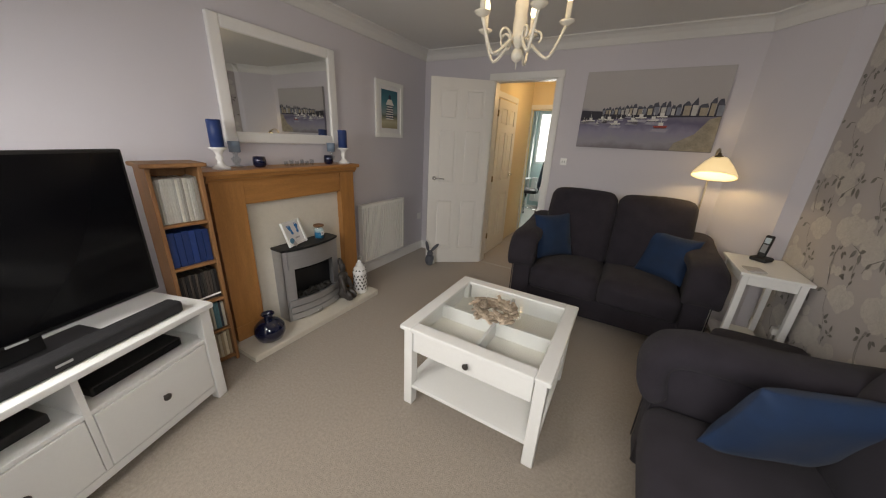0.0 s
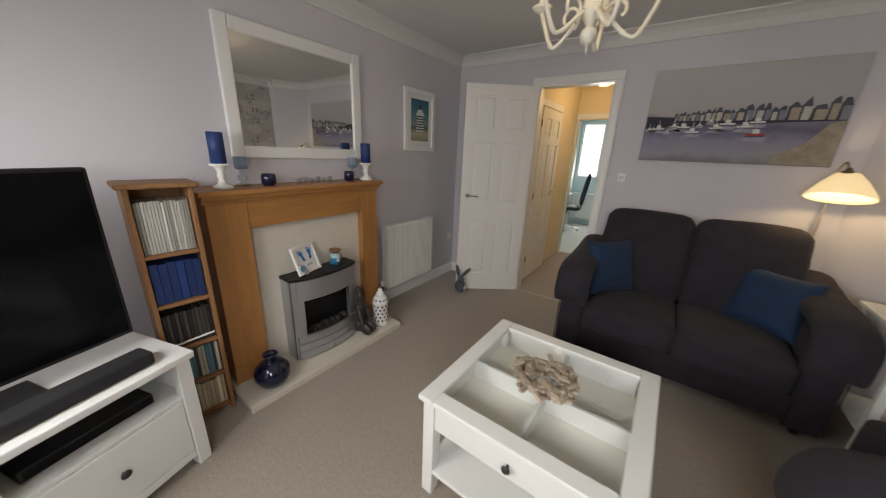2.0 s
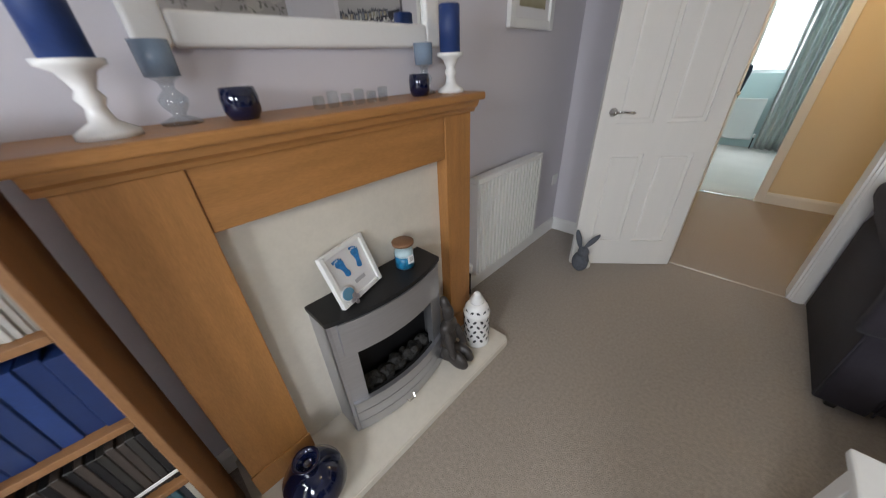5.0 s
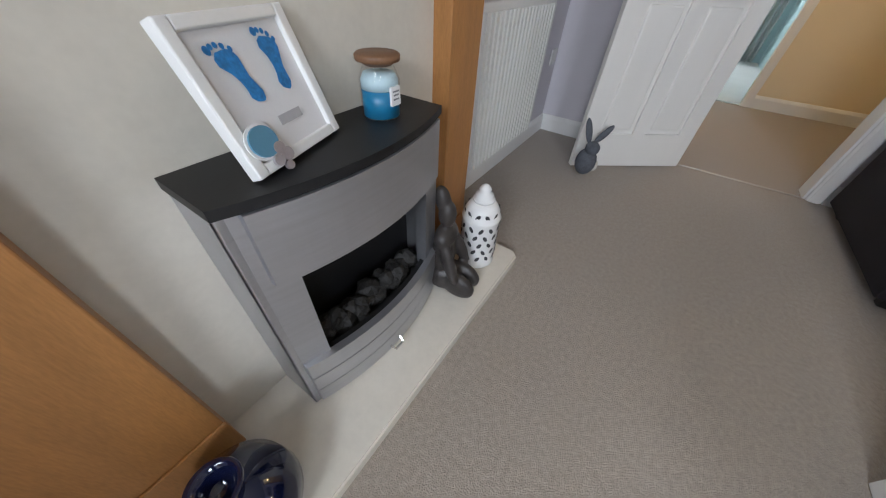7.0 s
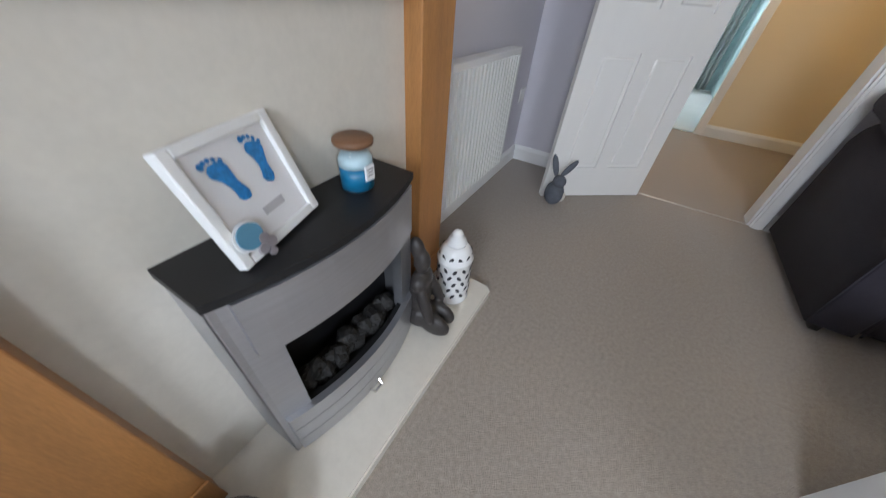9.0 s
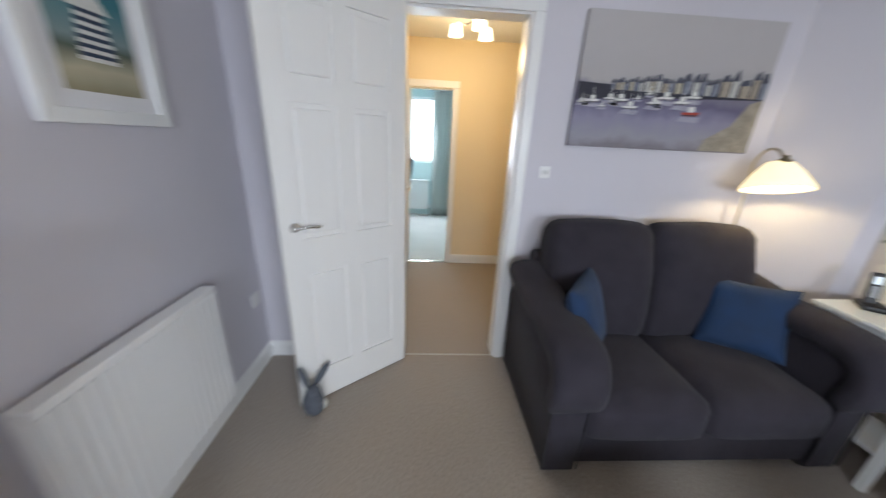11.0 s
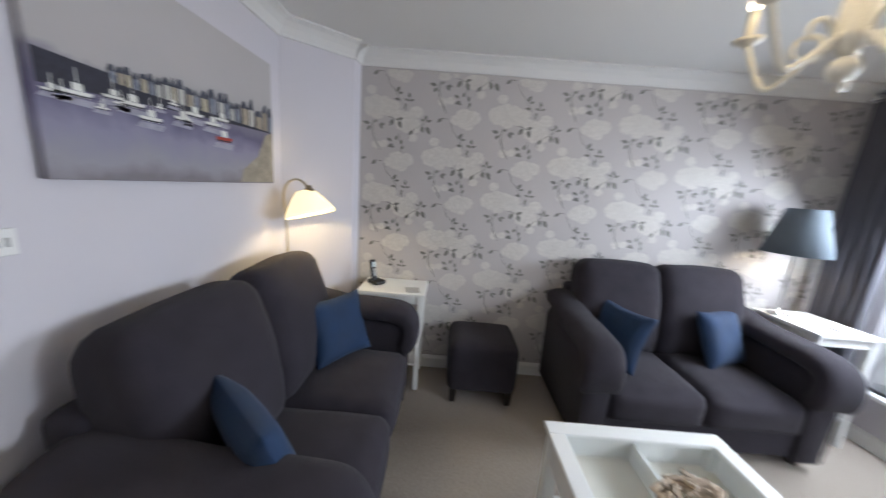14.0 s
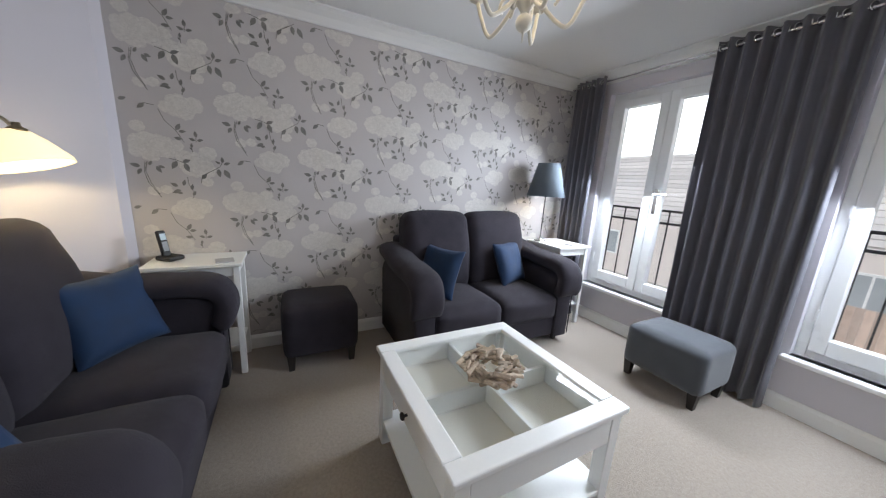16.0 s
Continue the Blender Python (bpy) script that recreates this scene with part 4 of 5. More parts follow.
part("header", box((0.001, 1.931, 1.025), (0.210, 2.759, 1.185), 0.003), OAKH, fp)
part("shelf_moulding", profile_prism([(0.001, 1.186), (0.222, 1.186), (0.227, 1.198), (0.240, 1.208), (0.247, 1.228), (0.001, 1.228)], 1.71, 2.93), OAKH, fp)
part("mantel_shelf", box((0.001, 1.69, 1.229), (0.262, 2.955, 1.258), 0.008, 3), OAKH, fp)

FY0, FY1, FX0, FX1 = 2.085, 2.605, 0.161, 0.285
FB = 0.05                                 # how far the front bows out


def bow(y, x=FX1):
    t = (y - (FY0 + FY1) / 2) / ((FY1 - FY0) / 2)
    return x + FB * (1 - t * t)


def bowed(y0, y1, z0, z1, x_in, off, n=14):
    bm = bmesh.new()
    cols = []
    for i in range(n + 1):
        y = y0 + (y1 - y0) * i / n
        xo, xi = bow(y) + off, (x_in if x_in is not None else bow(y) + off - 0.02)
        cols.append([bm.verts.new((xi, y, z0)), bm.verts.new((xo, y, z0)), bm.verts.new((xo, y, z1)), bm.verts.new((xi, y, z1))])
    for a, b in zip(cols, cols[1:]):
        for k in range(4):
            bm.faces.new((a[k], a[(k + 1) % 4], b[(k + 1) % 4], b[k]))
    bm.faces.new(cols[0][::-1]), bm.faces.new(cols[-1])
    return bm


ef = thing("electric_fire", pose(0, 0, 0.044), "brushed silver electric fire with bowed front and coals", "electric fire")
FH = 0.618
for y0 in (FY0, FY1 - 0.018):
    part("side_panel", box((FX0, y0, 0), (FX1 + 0.005, y0 + 0.018, FH - 0.02), 0.003), STEEL, ef)
part("back_box", box((FX0, FY0 + 0.018, 0), (FX0 + 0.02, FY1 - 0.018, FH - 0.02)), BLACK, ef)
part("top_plate", bowed(FY0 - 0.004, FY1 + 0.004, FH - 0.018, FH, FX0, 0.012), BLACK, ef, "matt black bowed top plate")
for y0 in (FY0 + 0.0, FY1 - 0.075):
    part("front_stile", bowed(y0, y0 + 0.075, 0.002, FH - 0.019, FX1 - 0.01, 0.0, 4), STEEL, ef)
part("canopy", bowed(FY0 + 0.03, FY1 - 0.022, 0.452, FH - 0.020, None, 0.016), STEEL, ef, "brushed silver curved canopy")
part("canopy_band", bowed(FY0 + 0.076, FY1 - 0.076, 0.436, 0.451, None, 0.002), GLOSSB, ef)
for z0, z1, o in ((0.012, 0.064, 0.012), (0.071, 0.124, 0.014), (0.131, 0.186, 0.016)):
    part("louvre", bowed(FY0 + 0.014, FY1 - 0.014, z0, z1, None, o), STEEL, ef, "brushed silver curved louvre")
part("louvre_backing", bowed(FY0 + 0.016, FY1 - 0.016, 0.002, 0.180, None, -0.001), BLACK, ef)
part("fire_bed", bowed(FY0 + 0.02, FY1 - 0.02, 0.12, 0.135, FX0 + 0.02, -0.022), BLACK, ef)
part("inner_back", box((FX0 + 0.0205, FY0 + 0.02, 0.136), (FX0 + 0.03, FY1 - 0.02, FH - 0.02)), BLACK, ef)
part("handle", tube([(bow(2.32) + 0.02, 2.305, 0.045), (bow(2.32) + 0.035, 2.31, 0.035), (bow(2.32) + 0.035, 2.34, 0.035), (bow(2.34) + 0.02, 2.345, 0.045)], 0.004, 6), CHROME, ef)
rng = random.Random(8)
for i in range(70):
    bm = bmesh.new()
    bmesh.ops.create_icosphere(bm, subdivisions=2, radius=0.020 + 0.012 * rng.random())
    for v in bm.verts:
        v.co += noise.noise_vector(v.co * 30 + Vector((i * 2.0, 0, 0))) * 0.012
    o = part("coal", bm, COAL, ef)
    y = FY0 + 0.07 + rng.random() * (FY1 - FY0 - 0.14)
    x = FX0 + 0.08 + rng.random() * (bow(y) - FX0 - 0.14)
    o.location = (x, y, 0.140 + 0.030 * rng.random() + 0.02 * (1 - (x - FX0) / 0.3))

# footprint picture on the fire
FOOT = mat("blue_footprint_ink", (0.02, 0.20, 0.50), 0.6, var=0.35, scale=60, bump=0)
pf = thing("photo_frame", pose(0.258, 2.258, 0.044 + FH, 0, 0, 0), "white frame with blue baby footprints leaning on the wall", "picture frame")
TILT = pose(0, 0, 0.004, 0, -20, 17) @ Matrix.Diagonal((1.2, 0.86, 0.76, 1))
PW, PH = 0.238, 0.255
bm = bmesh.new()
for a, b in (((-0.009, -PW / 2, 0), (0.009, -PW / 2 + 0.022, PH)), ((-0.009, PW / 2 - 0.022, 0), (0.009, PW / 2, PH)), ((-0.009, -PW / 2 + 0.022, 0), (0.009, PW / 2 - 0.022, 0.022)), ((-0.009, -PW / 2 + 0.022, PH - 0.022), (0.009, PW / 2 - 0.022, PH))):
    add_box(bm, a, b, 0.003)
o = part("frame", bm, WHITEF, pf)
o.matrix_basis = TILT
WHITEP = mat("white_card", (0.78, 0.78, 0.79), 0.7, var=0.02, bump=0.0)
o = part("card", box((-0.006, -PW / 2 + 0.022, 0.022), (0.002, PW / 2 - 0.022, PH - 0.022)), WHITEP, pf)
o.matrix_basis = TILT


def footprint(cy, cz, turn):
    bm = bmesh.new()
    vs = []
    sole = [(-1.0, 0.004), (-0.92, 0.010), (-0.7, 0.0145), (-0.4, 0.0135), (-0.1, 0.0125), (0.25, 0.0165), (0.6, 0.021), (0.85, 0.019), (1.0, 0.010)]
    for q, wv in sole:
        vs.append(bm.verts.new((0.004, wv, 0.046 * q)))
    for q, wv in sole[::-1]:
        vs.append(bm.verts.new((0.004, -wv * (0.75 if -0.5 < q < 0.3 else 1.0), 0.046 * q + 0.003)))
    bm.faces.new(vs)
    for k in range(5):
        c = (-0.018 + 0.0092 * k, 0.058 - 0.0018 * (k - 1) ** 2)
        r = 0.0062 if k == 0 else 0.0042
        bm.faces.new([bm.verts.new((0.004, c[0] + r * math.cos(q * math.pi / 5), c[1] + r * 1.2 * math.sin(q * math.pi / 5))) for q in range(10)])
    bmesh.ops.transform(bm, matrix=pose(0, cy, cz, turn), verts=bm.verts)
    o = part("footprint", bm, FOOT, pf)
    o.matrix_basis = TILT


footprint(-0.035, 0.155, 16)
footprint(0.046, 0.160, -4)
bm = lathe([(0.028, 0), (0.028, 0.003)], 24, m=pose(0.011, -0.078, 0.055, 0, 90))
o = part("badge", bm, mat("teal_badge", (0.10, 0.27, 0.40), 0.4, var=0.05, bump=0), pf, "teal round badge with white rim")
o.matrix_basis = TILT
o = part("badge_rim", lathe([(0.033, 0), (0.033, 0.002)], 24, m=pose(0.0095, -0.078, 0.055, 0, 90)), WHITEP, pf)
o.matrix_basis = TILT
bm = bmesh.new()
for yy, zz, rr in ((-0.07, 0.022, 0.012), (-0.06, 0.006, 0.013), (-0.083, 0.003, 0.011), (-0.068, -0.014, 0.009)):
    lathe([(rr, 0), (rr, 0.004)], 12, bm, pose(0.0105, yy + 0.012, zz + 0.012, 0, 90))
o = part("charm", bm, mat("silver_charm", (0.5, 0.47, 0.5), 0.3, metal=0.6, var=0.1, bump=0), pf, "silver charm hanging from the frame")
o.matrix_basis = TILT
o = part("caption_plate", box((0.0025, -0.012, 0.062), (0.0035, 0.045, 0.08)), mat("grey_plate", (0.45, 0.45, 0.47), 0.5, var=0.05, bump=0), pf)
o.matrix_basis = TILT

cj = thing("candle_jar", pose(0.235, 2.475, 0.044 + FH) @ Matrix.Diagonal((0.90, 0.90, 0.95, 1)), "blue and white candle in a glass jar with wooden lid", "candle")
part("jar", lathe([(0.040, 0), (0.044, 0.006), (0.044, 0.075), (0.034, 0.098), (0.032, 0.105)], 28), glass("jar_glass", (0.97, 0.98, 0.98)), cj, smooth=True)
part("wax", lathe([(0.041, 0.003), (0.041, 0.056)], 28), mat("teal_blue_wax", (0.01, 0.17, 0.33), 0.35, var=0.1, bump=0), cj, smooth=True)
part("upper_wax", lathe([(0.041, 0.057), (0.041, 0.074), (0.034, 0.086)], 28), mat("pale_blue_wax", (0.50, 0.66, 0.72), 0.4, var=0.1, bump=0), cj, smooth=True)
part("lid", lathe([(0.030, 0.100), (0.036, 0.106), (0.047, 0.108), (0.048, 0.118), (0.044, 0.121)], 28), mat("walnut_lid", (0.20, 0.10, 0.05), 0.5, var=0.2, bump=0.05), cj, "turned wooden lid", smooth=True)
lab = part("label", box((0.0405, -0.014, 0.030), (0.0465, 0.014, 0.066)), WHITEP, cj, "white paper label")
for z, wd in ((0.056, 0.010), (0.049, 0.008), (0.041, 0.009)):
    part("print_line", box((0.0466, -wd, z), (0.047, wd, z + 0.003)), mat("grey_print", (0.2, 0.2, 0.22), 0.6, var=0, bump=0), lab)

vase = thing("vase", pose(0.365, 1.875, 0.043), "glossy navy blue ceramic bottle vase on the hearth", "vase")
part("body", lathe([(0.05, 0), (0.085, 0.02), (0.105, 0.07), (0.10, 0.115), (0.065, 0.155), (0.030, 0.175)], 36, caps=True), NAVYG, vase, smooth=True)
part("neck", lathe([(0.0299, 0.1752), (0.027, 0.195), (0.045, 0.212), (0.043, 0.216), (0.034, 0.21), (0.022, 0.195), (0.022, 0.17)], 36), NAVYG, vase, smooth=True)

# kneeling figure: one plain shape
bm = bmesh.new()


def blob(bm, c, r, m=None):
    q = bmesh.ops.create_uvsphere(bm, u_segments=14, v_segments=9, radius=1.0)
    mm = Matrix.Translation(c) @ (m or Matrix()) @ Matrix.Diagonal((*r, 1))
    bmesh.ops.transform(bm, matrix=mm, verts=q["verts"])


blob(bm, (0, 0, 0.045), (0.065, 0.05, 0.045))
blob(bm, (0.055, 0.025, 0.04), (0.06, 0.024, 0.038), pose(0, 0, 0, 0, 15))
blob(bm, (0.055, -0.025, 0.04), (0.06, 0.024, 0.038), pose(0, 0, 0, 0, 15))
blob(bm, (-0.005, 0, 0.12), (0.036, 0.042, 0.075))
blob(bm, (0.0, 0, 0.175), (0.032, 0.050, 0.030))
blob(bm, (0.03, 0.04, 0.12), (0.02, 0.016, 0.065), pose(0, 0, 0, 8, -25))
blob(bm, (0.03, -0.04, 0.12), (0.02, 0.016, 0.065), pose(0, 0, 0, -8, -25))
blob(bm, (0.0, 0.0, 0.235), (0.026, 0.024, 0.036))
blob(bm, (-0.015, 0, 0.27), (0.022, 0.020, 0.035), pose(0, 0, 0, 0, -20))
statue = tagged(finish("statue", bm, BRONZE, True), "dark bronze kneeling figurine on the hearth", "statue")
statue.matrix_basis = pose(0.32, 2.625, 0.043, 0, 0, 10) @ Matrix.Diagonal((1.1, 1.15, 1.32, 1))

rm = statue.modifiers.new("moulded", 'REMESH')
rm.mode, rm.voxel_size, rm.use_smooth_shade = 'VOXEL', 0.005, True

# pierced ceramic lantern
ln = thing("lantern", pose(0.345, 2.815, 0.043) @ Matrix.Diagonal((1.12, 1.12, 1.22, 1)), "white pierced ceramic lantern with domed lid", "lantern")
part("body", lathe([(0.058, 0), (0.062, 0.006), (0.058, 0.015), (0.060, 0.03), (0.060, 0.165), (0.063, 0.172), (0.058, 0.178), (0.055, 0.195), (0.044, 0.212), (0.030, 0.222)], 28), WHITEC, ln, smooth=True)
part("lid", lathe([(0.032, 0.222), (0.034, 0.230), (0.026, 0.236), (0.028, 0.243), (0.016, 0.252), (0.019, 0.259), (0.012, 0.268), (0.004, 0.272)], 20), WHITEC, ln, smooth=True)
# flat dark ovals on the uncut body paint the shade inside its piercings
HOLE_SHADE = mat("lantern_hole_shade", (0.05, 0.05, 0.055), 0.9, var=0.1, bump=0)
hm = None
for row in range(6):
    for k in range(12):
        bm_needed = hm is None
        a = radians(30 * k + 15 * (row % 2))
        if bm_needed:
            hb = bmesh.new()
            hv = [hb.verts.new((0.0012, 0.006 * math.cos(q * math.pi / 5), 0.011 * math.sin(q * math.pi / 5))) for q in range(10)]
            hb.faces.new(hv)
            o = part("opening", hb, HOLE_SHADE, ln)
            hm = o.data
        else:
            o = new("opening", hm)
            o.parent = ln
        rad = 0.0602 if row < 5 else 0.0545
        o.matrix_basis = pose(rad * math.cos(a), rad * math.sin(a), 0.042 + 0.027 * row + (0.016 if row == 5 else 0), 35 if (k + row) % 2 else -35, 0, math.degrees(a))

# rabbit doorstop
rb = thing("rabbit_doorstop", pose(0.475, 3.885, 0, 0, 0, -50), "grey knitted rabbit doorstop on the carpet by the door", "doorstop")
bm = bmesh.new()
blob(bm, (0, 0, 0.075), (0.062, 0.058, 0.078))
part("body", bm, RABBIT, rb, smooth=True)
bm = bmesh.new()
blob(bm, (0.02, 0, 0.165), (0.045, 0.038, 0.038))
hd = part("head", bm, RABBIT, rb, smooth=True)
for s in (-1, 1):
    bm = bmesh.new()
    blob(bm, (0, 0, 0.06), (0.010, 0.020, 0.070))
    o = part("ear", bm, RABBIT, hd, smooth=True)
    o.matrix_basis = pose(-0.005, s * 0.018, 0.19, -s * (12 if s < 0 else 48), -18, 0)
bm = bmesh.new()
blob(bm, (0.02, 0.045, 0.06), (0.028, 0.022, 0.035))
part("pouch", bm, CREAMF, rb, "cream fabric side patch", smooth=True)

# ---- on the mantel shelf ----
MZ = 1.258


def pillar_candle(y, h, label):
    c = thing("candle_holder", pose(0.145, y, MZ), label, "candle holder", "candle holders on the mantel")
    part("stand", lathe([(0.052, 0), (0.052, 0.012), (0.022, 0.03), (0.016, 0.055), (0.024, 0.07), (0.016, 0.085), (0.03, 0.115), (0.05, 0.125), (0.05, 0.135)], 24), WHITEC, c, smooth=True)
    part("candle", lathe([(0.038, 0.135), (0.038, 0.135 + h), (0.034, 0.138 + h)], 24), NAVYW, c, "navy pillar candle", smooth=True)
    return c


pillar_candle(1.85, 0.16, "white turned candlestick with navy pillar candle")
pillar_candle(2.875, 0.145, "white turned candlestick with navy pillar candle")


def tealight(y, r, label):
    o = tagged(finish("tealight_holder", lathe([(r * 0.75, 0), (r, 0.02), (r * 1.02, 0.05), (r * 0.92, 0.072), (r * 0.86, 0.072), (r * 0.93, 0.05), (r * 0.6, 0.015)], 24), NAVYG, True), label, "tealight holder", "navy tealight holders")
    o.matrix_basis = pose(0.14, y, MZ)
    return o


tealight(2.105, 0.042, "navy glass tealight holder on the mantel")
tealight(2.71, 0.038, "navy glass tealight holder on the mantel")
CLEAR = glass("cut_glass", (0.86, 0.90, 0.92), 0.04, 3.2)


def glass_candlestick(y, label):
    c = thing("glass_candlestick", pose(0.075, y, MZ), label, "candlestick", "glass candlesticks")
    part("stem", lathe([(0.042, 0), (0.042, 0.006), (0.012, 0.02), (0.026, 0.04), (0.03, 0.055), (0.012, 0.075), (0.016, 0.09), (0.03, 0.10)], 20), CLEAR, c, smooth=True)
    part("cup", lathe([(0.034, 0.10), (0.036, 0.17), (0.033, 0.17), (0.031, 0.105)], 20), mat("smoky_blue_glass", (0.20, 0.27, 0.36), 0.1, var=0.1, bump=0), c, smooth=True)


glass_candlestick(1.985, "clear glass candlestick with smoky blue cup")
glass_candlestick(2.80, "clear glass candlestick with smoky blue cup")
gl = thing("glass_ornament", pose(0.145, 2.42, MZ), "row of clear glass letters on the mantel", "ornament")
for i in range(6):
    y = -0.115 + 0.046 * i
    part("letter", box((-0.008, y - 0.017, 0), (0.008, y + 0.017, 0.035 + 0.01 * (i % 2)), 0.006), CLEAR, gl)

# ---- mirror and pictures on the chimney wall ----
mr = thing("wall_mirror", pose(0.0, 0, 0), "large mirror in a white moulded frame above the mantel", "mirror")
MY0, MY1, MZ0, MZ1 = 1.965, 2.94, 1.415, 2.175
bm = bmesh.new()
f = 0.075
for a, b in (((0.002, MY0, MZ0), (0.035, MY0 + f, MZ1)), ((0.002, MY1 - f, MZ0), (0.035, MY1, MZ1)), ((0.002, MY0 + f, MZ0), (0.035, MY1 - f, MZ0 + f)), ((0.002, MY0 + f, MZ1 - f), (0.035, MY1 - f, MZ1))):
    add_box(bm, a, b, 0.010, 3)
part("frame", bm, TRIM, mr)
part("glass", box((0.003, MY0 + f - 0.003, MZ0 + f - 0.003), (0.018, MY1 - f + 0.003, MZ1 - f + 0.003)), MIRROR, mr, "silvered mirror glass")

pc = thing("framed_picture", pose(0, 0, 0), "white framed print of a striped beach hut tower", "picture")
QY0, QY1, QZ0, QZ1 = 3.46, 3.915, 1.50, 2.06
bm = bmesh.new()
f = 0.045
for a, b in (((0.002, QY0, QZ0), (0.028, QY0 + f, QZ1)), ((0.002, QY1 - f, QZ0), (0.028, QY1, QZ1)), ((0.002, QY0 + f, QZ0), (0.028, QY1 - f, QZ0 + f)), ((0.002, QY0 + f, QZ1 - f), (0.028, QY1 - f, QZ1))):
    add_box(bm, a, b, 0.004)
part("frame", bm, WHITEF, pc)
mt = part("mount", box((0.002, QY0 + f, QZ0 + f), (0.014, QY1 - f, QZ1 - f)), WHITEP, pc)


def gradient(name, stops, lo, hi, axis=2, noise_amt=0.06, scale=9):
    m = bpy.data.materials.new(name)
    m.use_nodes = True
    N, Lk = m.node_tree.nodes, m.node_tree.links
    tc, sp, mp, rp, ns, ad = (N.new("ShaderNodeTexCoord"), N.new("ShaderNodeSeparateXYZ"), N.new("ShaderNodeMapRange"), N.new("ShaderNodeValToRGB"), N.new("ShaderNodeTexNoise"), N.new("ShaderNodeMath"))
    Lk.new(tc.outputs["Object"], sp.inputs[0])
    mp.inputs["From Min"].default_value, mp.inputs["From Max"].default_value = lo, hi
    Lk.new(sp.outputs[axis], mp.inputs["Value"])
    ns.inputs["Scale"].default_value = scale
    ns.inputs["Detail"].default_value = 6
    Lk.new(tc.outputs["Object"], ns.inputs["Vector"])
    ad.operation = 'MULTIPLY_ADD'
    ad.inputs[1].default_value = noise_amt * 2
    Lk.new(ns.outputs["Fac"], ad.inputs[0])
    Lk.new(mp.outputs[0], ad.inputs[2])
    sb = N.new("ShaderNodeMath")
    sb.operation = 'SUBTRACT'
    sb.inputs[1].default_value = noise_amt
    Lk.new(ad.outputs[0], sb.inputs[0])
    Lk.new(sb.outputs[0], rp.inputs[0])
    el = rp.color_ramp.elements
    for i, (p, c) in enumerate(stops):
        s = el[i] if i < 2 else el.new(p)
        s.position, s.color = p, (*c, 1)
    b = N["Principled BSDF"]
    b.inputs["Roughness"].default_value = 0.75
    Lk.new(rp.outputs[0], b.inputs["Base Color"])
    return m


BEACH = gradient("beach_print", [(0.0, (0.30, 0.27, 0.17)), (0.18, (0.50, 0.46, 0.32)), (0.34, (0.10, 0.13, 0.10)), (0.42, (0.22, 0.30, 0.30)), (0.7, (0.05, 0.20, 0.24)), (1.0, (0.03, 0.12, 0.17))], 1.59, 1.98)
pr = part("print", box((0.0142, QY0 + 0.095, QZ0 + 0.095), (0.016, QY1 - 0.095, QZ1 - 0.085)), BEACH, pc)
PWHITE = mat("print_white_paint", (0.72, 0.72, 0.68), 0.7, var=0.1, scale=40, bump=0)
PNAVY = mat("print_navy_paint", (0.03, 0.05, 0.09), 0.7, var=0.2, scale=40, bump=0)
qc = (QY0 + QY1) / 2
for i in range(6):
    z = 1.685 + i * 0.024
    wd = 0.062 - 0.003 * i
    part("stripe", box((0.0165, qc - wd, z), (0.0172, qc + wd, z + 0.012)), PWHITE, pr)
    part("stripe", box((0.0165, qc - wd, z + 0.012), (0.0172, qc + wd, z + 0.024)), PNAVY, pr)
bm = bmesh.new()
bm.faces.new([bm.verts.new((0.0174, qc + y, z)) for y, z in ((-0.07, 1.829), (0.07, 1.829), (0.028, 1.885), (-0.028, 1.885))])
part("roof", bm, PWHITE, pr)
bm = bmesh.new()
bm.faces.new([bm.verts.new((0.0174, qc + y, z)) for y, z in ((-0.02, 1.885), (0.02, 1.885), (0.02, 1.915), (0.0, 1.935), (-0.02, 1.915))])
part("lantern_top", bm, PNAVY, pr)

# ---- harbour painting ----
AX0, AX1, AZ0, AZ1 = 1.885, 2.98, 1.505, 2.175
hp_ = thing("canvas_painting", pose(0, 0, 0), "unframed canvas painting of a harbour with boats and cottages", "painting")
SEA = gradient("harbour_canvas", [(0.0, (0.20, 0.18, 0.20)), (0.10, (0.30, 0.29, 0.33)), (0.24, (0.25, 0.24, 0.33)), (0.36, (0.13, 0.115, 0.19)), (0.46, (0.20, 0.19, 0.24)), (0.52, (0.42, 0.40, 0.40)), (1.0, (0.47, 0.45, 0.45))], AZ0, AZ1, 2, 0.10, 12)
part("canvas", box((AX0, L - 0.034, AZ0), (AX1, L - 0.003, AZ1), 0.003), SEA, hp_)
yf = L - 0.0355
rng = random.Random(3)
SANDP = mat("painted_sand", (0.30, 0.265, 0.21), 0.8, var=0.4, scale=14, bump=0.1)


def flat(bm, pts, y):
    bm.faces.new([bm.verts.new((x, y, z)) for x, z in pts])


